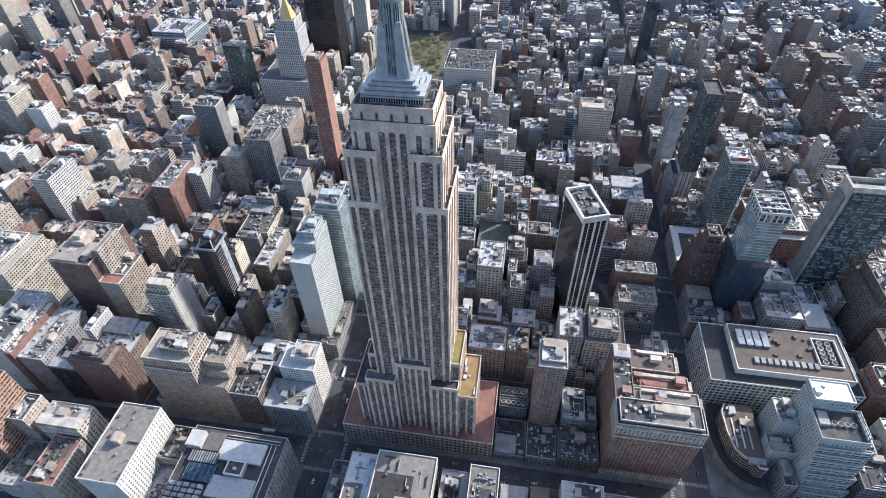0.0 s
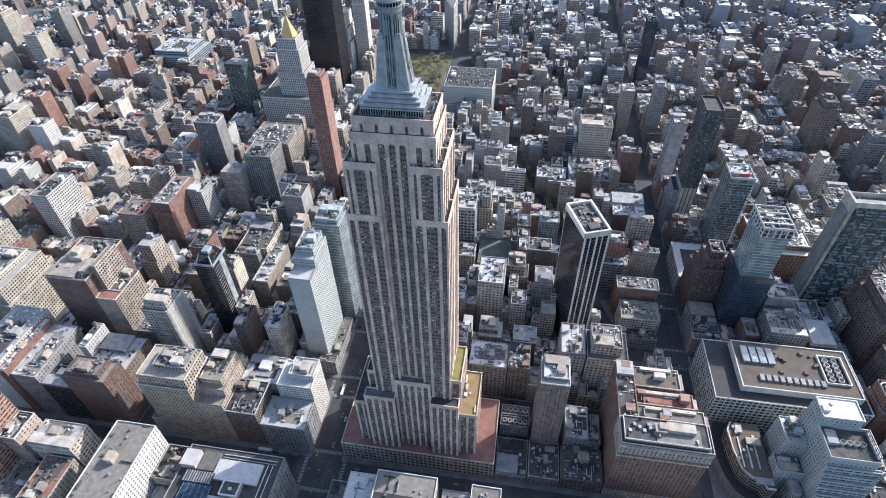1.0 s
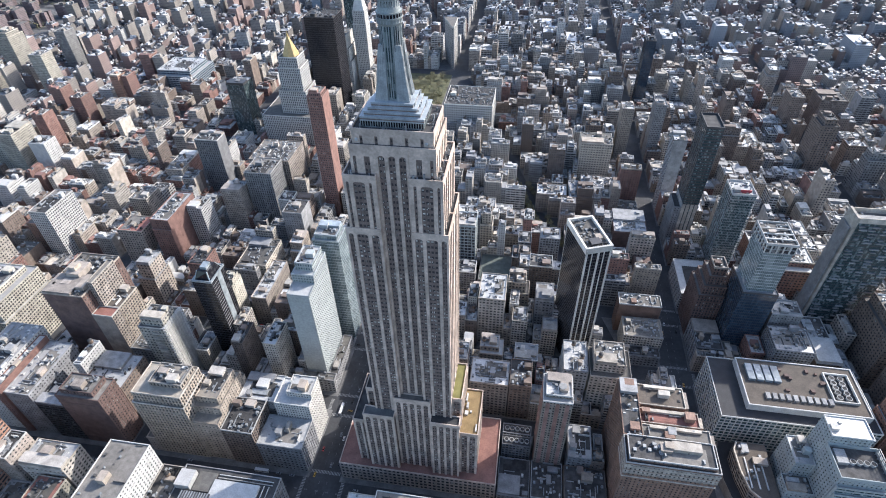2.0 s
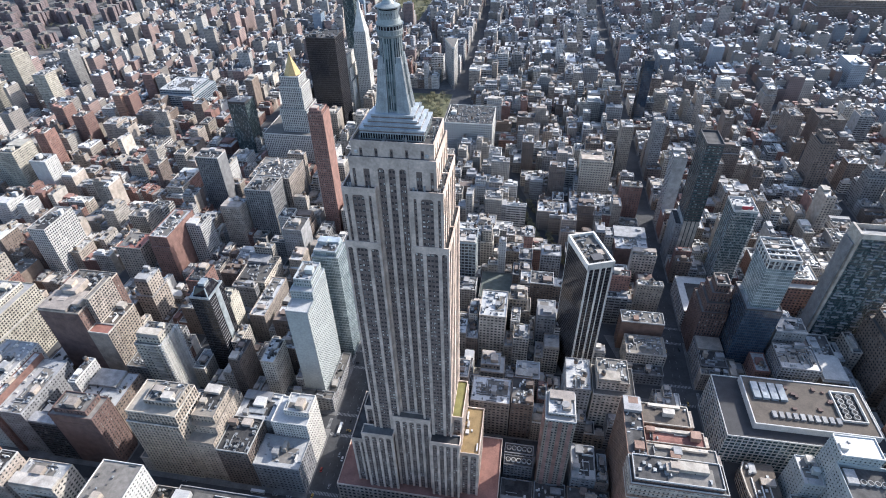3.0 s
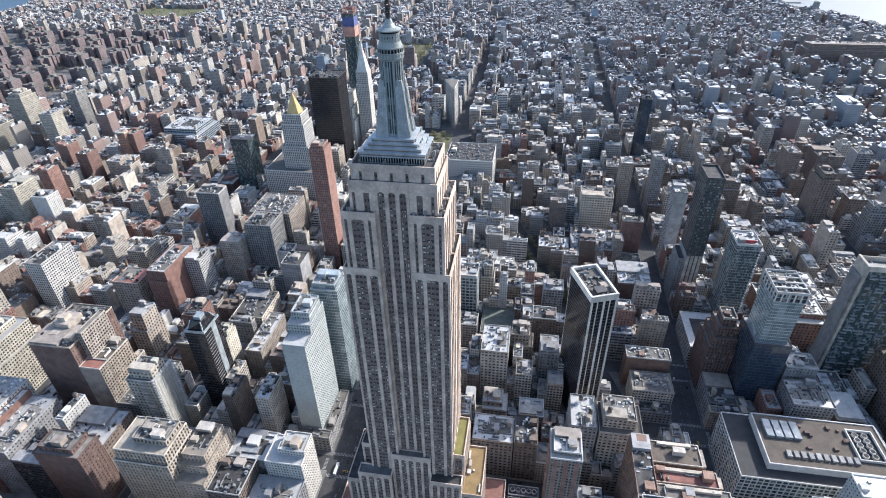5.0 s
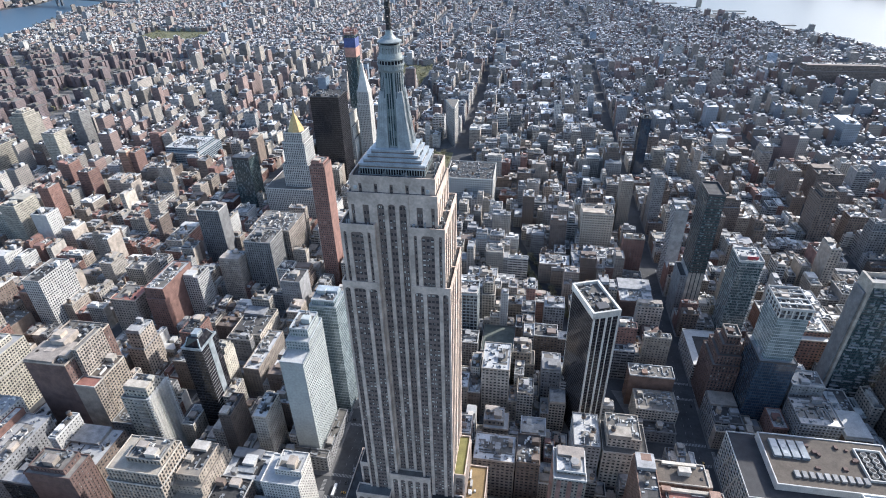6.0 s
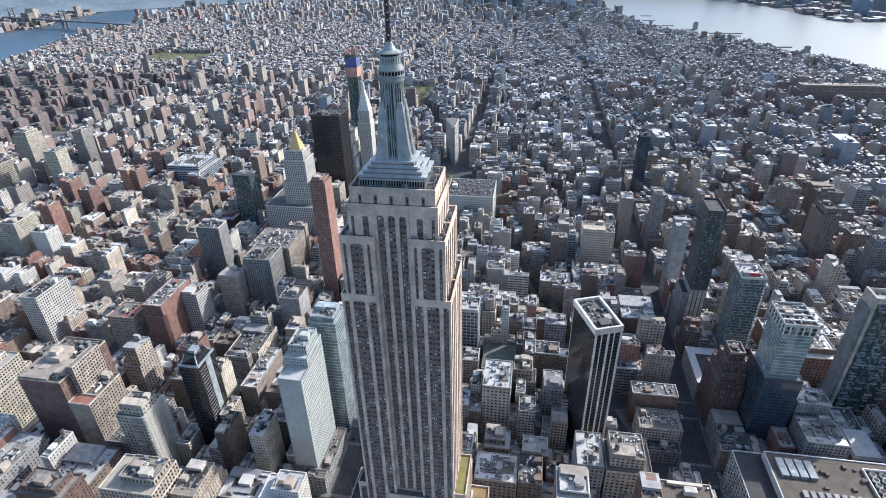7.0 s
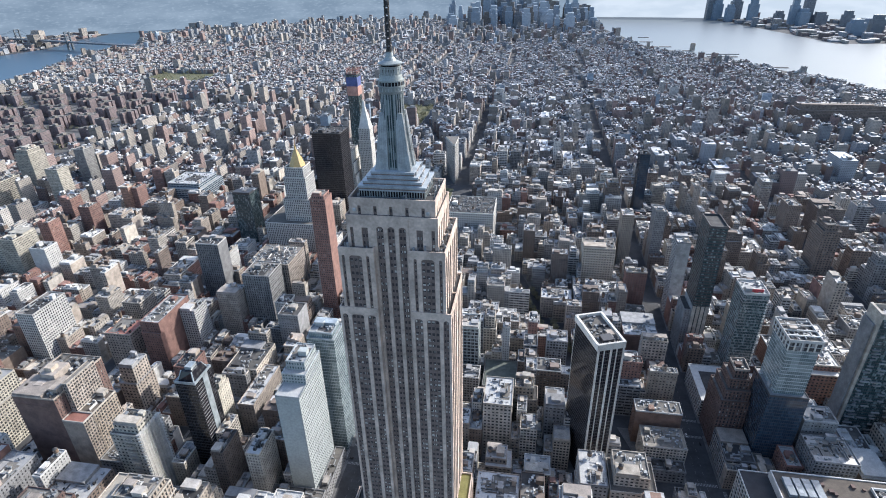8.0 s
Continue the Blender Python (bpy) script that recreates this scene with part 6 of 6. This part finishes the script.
def bus():
    ob = thing("bus", 0, 0, 0, "white and blue city bus on the asphalt street", "bus", "street traffic")
    s = Shape()
    s.prism([(-1.25, -6), (1.25, -6), (1.25, 6), (-1.25, 6)], 0.4, 2.9)
    s.prism([(-1.15, -5.9), (1.15, -5.9), (1.15, 5.9), (-1.15, 5.9)], 2.9, 3.1)
    s.box(-0.8, 0.8, 1.0, 3.4, 3.1, 3.35)
    part("body", s, CAR_PAINT["white"], ob)
    s = Shape()
    s.box(-1.28, 1.28, -6.03, 5.6, 1.5, 2.4, "nsew")
    part("windows", s, GLASS["black"], ob)
    for sx in (-1, 1):
        for wy in (-3.6, 3.4):
            s = Shape()
            s.tube(0, 0, -0.15, 0.15, 0.48, 0.48, 12)
            s.v = [(sx * 1.15 + z, wy + x, 0.48 + y) for x, y, z in s.v]
            part("wheel", s, RUBBER, ob)
    return ob


def traffic():
    rng = random.Random(5)
    models = {c: car(c) for c in CAR_PAINT}
    coach = bus()
    used = set()

    def put(x, y, turn):
        key = rng.choices(("yellow", "white", "black", "grey", "red", "bus"), (3, 4, 5, 5, 1, 0.6))[0]
        model = coach if key == "bus" else models[key]
        if key not in used:
            used.add(key)
            model.matrix_basis = pose(x, y, 0, 0, 0, turn)
        else:
            copy_thing(model, pose(x, y, 0, 0, 0, turn))

    for ax, lanes in ((-80, (-9, -5, -1.5, 2, 5.5, 9)), (231, (-9, -5, -1.5, 2, 5.5, 9)), (-252, (-6, -2, 2, 6))):
        for y in range(-110, 330, 13):
            for lane in lanes:
                if rng.random() < 0.11:
                    put(ax + lane + rng.uniform(-0.3, 0.3), y + rng.uniform(-2.5, 2.5), 0)
    for sy, lanes in ((-45, (-10, -5, -1.8, 1.8, 5, 10)), (39, (-5.5, 0, 5.5)), (118.25, (-5.5, 0, 5.5))):
        for x in range(-330, 330, 14):
            for lane in lanes:
                if rng.random() < 0.10:
                    put(x + rng.uniform(-2.5, 2.5), sy + lane, 90)
    for k in range(22):
        y = 60 + k * 12
        if rng.random() < 0.6:
            put(broadway_x(y) + rng.choice((-6, -2, 2)), y, 19.7)


traffic()


# ---- parks and trees ----
def tree(rng, h):
    ob = thing("tree", 0, 0, 0, "young-leaved park tree with a thin yellow-green crown", "tree", "park trees")
    s = Shape()
    s.tube(0, 0, 0, h * 0.45, 0.32, 0.2, 7)
    for k in range(5):
        a = k * 1.26 + rng.uniform(-0.3, 0.3)
        dx, dy = math.cos(a) * h * 0.22, math.sin(a) * h * 0.22
        s.prism([(0.14, 0), (0, 0.14), (-0.14, -0.05)], h * 0.35, h * 0.75, ring_top=[(dx + 0.05, dy), (dx, dy + 0.05), (dx - 0.05, dy)])
    part("trunk", s, BARK, ob)
    s = Shape()
    for _ in range(230):
        a, r, e = rng.uniform(0, 6.283), h * 0.42 * math.sqrt(rng.random()), rng.uniform(-1, 1)
        x, y = r * math.cos(a), r * math.sin(a)
        z = h * 0.68 + e * h * 0.3 * math.sqrt(max(0.05, 1 - (r / (h * 0.45)) ** 2))
        q = rng.uniform(0.25, 0.75)
        u = Vector((rng.uniform(-1, 1), rng.uniform(-1, 1), rng.uniform(-0.6, 0.6))).normalized() * q
        v = Vector((rng.uniform(-1, 1), rng.uniform(-1, 1), rng.uniform(-0.6, 0.6))).normalized() * q
        p = Vector((x, y, z))
        i = len(s.v)
        s.v += [tuple(p - u - v), tuple(p + u - v * 0.6), tuple(p + u * 0.7 + v), tuple(p - u * 0.8 + v)]
        s.f.append((i, i + 1, i + 2, i + 3))
        s.s.append(0)
    part("crown", s, LEAF, ob)
    return ob


def parks():
    rng = random.Random(11)
    for k, (x0, x1, y0, y1) in enumerate(PARKS):
        s = Shape()
        s.prism([(x0, y0), (x1, y0), (x1, y1), (x0, y1)], 0.0, 0.35)
        tagged(part("lawn", s, GRASS, None), "worn green park lawn with paths", "lawn", kind="structure")
    first = [tree(rng, h) for h in (11, 13, 15, 17)]
    x0, x1, y0, y1 = PARKS[0]
    spots = [(rng.uniform(x0 + 4, x1 - 4), rng.uniform(y0 + 4, y1 - 4)) for _ in range(90)]
    for k, (x, y) in enumerate(spots):
        if k < 4:
            first[k].matrix_basis = pose(x, y, 0.35, 0, 0, rng.uniform(0, 360))
        else:
            copy_thing(first[k % 4], pose(x, y, 0.35, 0, 0, rng.uniform(0, 360)))
    for k in range(26):                              # street trees where the diagonal avenue meets the wide one
        copy_thing(first[k % 2], pose(broadway_x(300 + k * 5.5) + rng.choice((-9.5, -8, 8, 9.5)), 300 + k * 5.5, 0.16, 0, 0, rng.uniform(0, 360)))
    s = Shape()
    far = []
    for x0, x1, y0, y1 in PARKS[1:]:
        far += [(rng.uniform(x0, x1), rng.uniform(y0, y1)) for _ in range(110)]
    far += [(rng.uniform(-1840, -1120), rng.uniform(880, 1560)) for _ in range(420)]
    far += [(shore_east(y) + rng.uniform(5, 45), y) for y in range(300, 3600, 16)]
    for x, y in far:
        h = rng.uniform(9, 16)
        s.tube(x, y, 0, h * 0.5, 0.3, 0.2, 4)
        for _ in range(26):
            a, r = rng.uniform(0, 6.283), h * 0.45 * math.sqrt(rng.random())
            p = Vector((x + r * math.cos(a), y + r * math.sin(a), h * 0.65 + rng.uniform(-0.28, 0.3) * h))
            q = rng.uniform(0.7, 1.6)
            u, v = Vector((rng.uniform(-1, 1), rng.uniform(-1, 1), rng.uniform(-0.5, 0.5))) * q, Vector((rng.uniform(-1, 1), rng.uniform(-1, 1), rng.uniform(-0.5, 0.5))) * q
            i = len(s.v)
            s.v += [tuple(p - u - v), tuple(p + u - v), tuple(p + u + v), tuple(p - u + v)]
            s.f.append((i, i + 1, i + 2, i + 3))
            s.s.append(0)
    tagged(part("far_trees", s, LEAF, None), "thin green trees in far parks and along the shore", "trees", kind="stuff")


parks()


# ---- the far city, shores and bridges ----
def estate():
    """Brick slabs of nearly one height in a park: the housing estate to the east."""
    rng = random.Random(8)
    for gx in range(9):
        for gy in range(10):
            x, y, top = -1810 + gx * 80 + rng.uniform(-20, 20), 885 + gy * 70 + rng.uniform(-14, 14), rng.choice((30, 33, 36, 39, 39))
            if x < shore_east(y) + 50 or rng.random() < 0.12:
                continue
            q = rng.uniform(0.72, 0.95)
            forms = rng.choice((((-28, 28, -7, 7), (-8, 8, -24, 24), (-28.4, -16, -18, 18), (16, 28.4, -17.4, 17.4)),
                                ((-27, 27, -6.5, 6.5), (-26.4, -14, -6, 22), (13, 26.4, -22, 6)),
                                ((-7, 7, -28, 28), (-22, 22, -6.4, 6.4), (-20, 20, 15, 27.4))))
            ob = thing("housing_slab", x, y, 0, "red brick housing slab set among trees", "building", "housing estate slabs")
            w, r = Shape(), Shape()
            for a, b, c, d in [[v * q for v in f] for f in forms]:
                w.box(x + a, x + b, y + c, y + d, 0, top + 0.02 * b, "nsew")
                r.box(x + a, x + b, y + c, y + d, top - 1, top + 0.1 + 0.02 * b, "t")
            part("wall", w, FAR["estate"], ob)
            roof = part("roof", r, ROOF["gravel"], ob)
            part("bulkhead", lone((x - 5, x + 5, y - 5, y + 5, top - 1, top + 5)), ROOF["gravel"], roof)


estate()


# Glass and pale kinds carry the distance haze in their wall colours.
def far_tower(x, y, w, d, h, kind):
    ob = thing("distant_tower", x, y, 0, "distant %s office tower in the haze" % {"glass": "glass", "pale": "haze-tinted glass", "grey": "grey stone", "tan": "tan stone", "white": "pale", "red": "brown"}[kind], "tower", "downtown towers")
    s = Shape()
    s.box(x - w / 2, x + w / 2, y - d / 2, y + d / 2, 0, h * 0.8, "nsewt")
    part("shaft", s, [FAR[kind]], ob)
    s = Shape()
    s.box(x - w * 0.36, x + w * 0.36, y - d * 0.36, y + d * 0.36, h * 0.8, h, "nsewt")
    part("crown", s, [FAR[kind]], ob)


def inside(x, y, ring):
    """Whether a place lies within a ring of corners."""
    odd = False
    for (x0, y0), (x1, y1) in zip(ring, ring[1:] + ring[:1]):
        if (y0 > y) != (y1 > y) and x < x0 + (y - y0) / (y1 - y0) * (x1 - x0):
            odd = not odd
    return odd


def on_island(x, y):
    """Whether a place lies on the near side of the rivers, which has lots of its own."""
    return shore_east(y) - 60 < x < shore_west(y) + 60 and y < 4650


def skyline():
    rng = random.Random(21)
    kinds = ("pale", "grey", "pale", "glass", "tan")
    for _ in range(120):                             # downtown
        x, y = rng.gauss(-130, 330), rng.uniform(3650, 4700)
        if not -900 < x < 470:
            continue
        tall = max(0.0, 1 - abs(x + 130) / 620) * (0.4 + 0.6 * (y - 3650) / 1050)
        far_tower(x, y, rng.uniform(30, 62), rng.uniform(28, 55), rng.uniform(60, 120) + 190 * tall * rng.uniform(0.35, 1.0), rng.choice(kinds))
    for x, y, h in ((1310, 4480, 150), (1350, 4430, 110), (1400, 4300, 90), (1450, 4350, 130), (1520, 4200, 120), (1690, 3950, 130), (1730, 3900, 90), (1790, 4000, 190),
                    (1850, 3950, 70), (1640, 4050, 70), (1900, 3700, 90), (1980, 3650, 60), (1840, 3450, 70), (1930, 3420, 90), (2030, 3350, 75), (2100, 3300, 60), (2180, 3250, 80)):
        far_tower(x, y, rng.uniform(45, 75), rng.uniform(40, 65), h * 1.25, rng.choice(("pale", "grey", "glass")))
    low = {k: Shape() for k in ("grey", "tan", "red")}
    for _ in range(6500):                            # across the rivers
        if rng.random() < 0.72:
            x, y = rng.uniform(-4400, -1500), rng.uniform(2300, 4700)
        else:
            x, y = rng.uniform(1300, 4200), rng.uniform(2300, 4700)
        w, d = rng.uniform(14, 60), rng.uniform(14, 60)
        if any(inside(x + u, y + v, ring) for ring in (hudson, east) for u, v in ((0, 0), (w, 0), (0, d), (w, d))) or on_island(x, y) or math.hypot(x - 64, y + 242) > 4900:
            continue
        h = rng.choice((8, 10, 12, 15, 18, 30)) if rng.random() < 0.95 else rng.uniform(35, 80)
        f = low[rng.choice(tuple(low))]
        f.box(x, x + w, y, y + d, 0, h, "nsew")
        f.box(x, x + w, y, y + d, h - 0.1, h, "t", 1)
    for k, f in low.items():
        tagged(part("distant_buildings", f, [FAR[k], FAR_ROOF], None), "low distant %s buildings across the river" % k, "buildings", kind="stuff")


skyline()

# piers in the west river
for k, (x, y, w, d) in enumerate(((700, 2810, 120, 14), (660, 2950, 90, 20), (850, 2620, 130, 26), (985, 2330, 110, 18), (640, 3350, 60, 16), (620, 3150, 70, 14), (860, 2700, 150, 10))):
    tagged(part("pier", lone((x, x + w, y, y + d, 0.0, 3.0)), CONCRETE, None), "grey concrete pier in the river", "pier", kind="structure")
ob = thing("ventilation_tower", 822, 2817, 3, "pale square ventilation tower on a pier", "tower")
part("shaft", lone((811, 833, 2811, 2823, 3, 34)), WALL["tan"], ob)
part("crown", lone((812.5, 831.5, 2812.5, 2821.5, 34, 38)), WALL["tan"], ob)

# suspension bridge over the east river
ob = thing("suspension_bridge", -2800, 2860, 0, "grey steel suspension bridge across the river", "bridge")
STEEL = surface("bridge_steel", (0.13, 0.15, 0.17), rough=0.6, metal=0.4, size=8, vary=0.0)
ax, ay, bx, by = -2350.0, 2700.0, -3500.0, 3030.0
length = math.hypot(bx - ax, by - ay)
turn = math.atan2(by - ay, bx - ax)


def on_bridge(shape):
    c, s0 = math.cos(turn), math.sin(turn)
    shape.v = [(ax + x * c - y * s0, ay + x * s0 + y * c, z) for x, y, z in shape.v]
    return shape


s = Shape()
s.box(-250, length + 250, -17, 17, 40, 47, "nsewtb")
part("deck", on_bridge(s), STEEL, ob)
for tx in (330, 815):
    for sy in (-13, 13):
        s = Shape()
        s.prism([(tx - 7, sy - 4), (tx + 7, sy - 4), (tx + 7, sy + 4), (tx - 7, sy + 4)], 0, 100, ring_top=[(tx - 4, sy - 3), (tx + 4, sy - 3), (tx + 4, sy + 3), (tx - 4, sy + 3)])
        part("tower_leg", on_bridge(s), STEEL, ob)
    for z in (60, 80, 97):
        s = Shape()
        s.box(tx - 3, tx + 3, -13, 13, z, z + 4, "nsewtb")
        part("cross_beam", on_bridge(s), STEEL, ob)
for sy in (-14, 14):
    s = Shape()
    for k in range(48):
        def sag(x):
            if x < 330:
                return 47 + (x / 330) ** 2 * 52
            if x > 815:
                return 47 + ((length - x) / (length - 815)) ** 2 * 52
            return 49 + ((x - 572.5) / 242.5) ** 2 * 50
        x0, x1 = length * k / 48, length * (k + 1) / 48
        i = len(s.v)
        s.v += [(x0, sy - 0.6, sag(x0)), (x0, sy + 0.6, sag(x0)), (x0, sy, sag(x0) + 1.2), (x1, sy - 0.6, sag(x1)), (x1, sy + 0.6, sag(x1)), (x1, sy, sag(x1) + 1.2)]
        s.f += [(i, i + 1, i + 4, i + 3), (i + 1, i + 2, i + 5, i + 4), (i + 2, i, i + 3, i + 5)]
        s.s += [0, 0, 0]
    part("cable", on_bridge(s), STEEL, ob)

# the distance beyond: a glowing ring with haze painted into its colours
HAZE_GLOW = bpy.data.materials.new("painted_haze_glow")
HAZE_GLOW.use_nodes = True
nodes, wires = links(HAZE_GLOW)
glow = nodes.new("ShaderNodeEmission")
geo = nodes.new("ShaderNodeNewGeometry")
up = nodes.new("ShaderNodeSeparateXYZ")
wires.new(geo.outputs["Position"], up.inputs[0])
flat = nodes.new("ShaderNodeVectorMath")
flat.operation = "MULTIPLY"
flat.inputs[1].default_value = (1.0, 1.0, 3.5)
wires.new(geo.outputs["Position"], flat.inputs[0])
blotch = noise_of(HAZE_GLOW, flat.outputs[0], 0.004, 5.0)
fleck = noise_of(HAZE_GLOW, flat.outputs[0], 0.03, 6.0)
land = mix_color(HAZE_GLOW, ramp(HAZE_GLOW, blotch, 0.35, 0.65), (0.10, 0.128, 0.16), (0.135, 0.165, 0.198))
land = mix_color(HAZE_GLOW, ramp(HAZE_GLOW, fleck, 0.53, 0.7, 0.0, 0.4), land, (0.20, 0.235, 0.27))
# pale water to the west, its glint put into the glow
sea_glint = mix_color(HAZE_GLOW, ramp(HAZE_GLOW, blotch, 0.4, 0.6), (0.27, 0.295, 0.32), (0.31, 0.33, 0.35))
low = mix_color(HAZE_GLOW, ramp(HAZE_GLOW, up.outputs[0], 250.0, 500.0), land, sea_glint)
# brighter upper band painted as horizon sky
wires.new(mix_color(HAZE_GLOW, ramp(HAZE_GLOW, up.outputs[2], 275.0, 330.0), low, (0.36, 0.40, 0.45)), glow.inputs["Color"])
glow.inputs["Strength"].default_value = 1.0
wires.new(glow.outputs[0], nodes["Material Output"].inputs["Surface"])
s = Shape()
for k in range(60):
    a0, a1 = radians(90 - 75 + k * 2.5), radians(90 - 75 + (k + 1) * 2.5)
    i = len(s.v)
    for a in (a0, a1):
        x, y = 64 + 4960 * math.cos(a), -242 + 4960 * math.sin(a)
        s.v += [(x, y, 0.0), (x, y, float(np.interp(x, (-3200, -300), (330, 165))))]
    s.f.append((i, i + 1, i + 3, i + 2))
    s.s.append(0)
tagged(part("backdrop", s, HAZE_GLOW, None), "glowing backdrop painted with hazy land, water and sky", "backdrop", kind="structure")
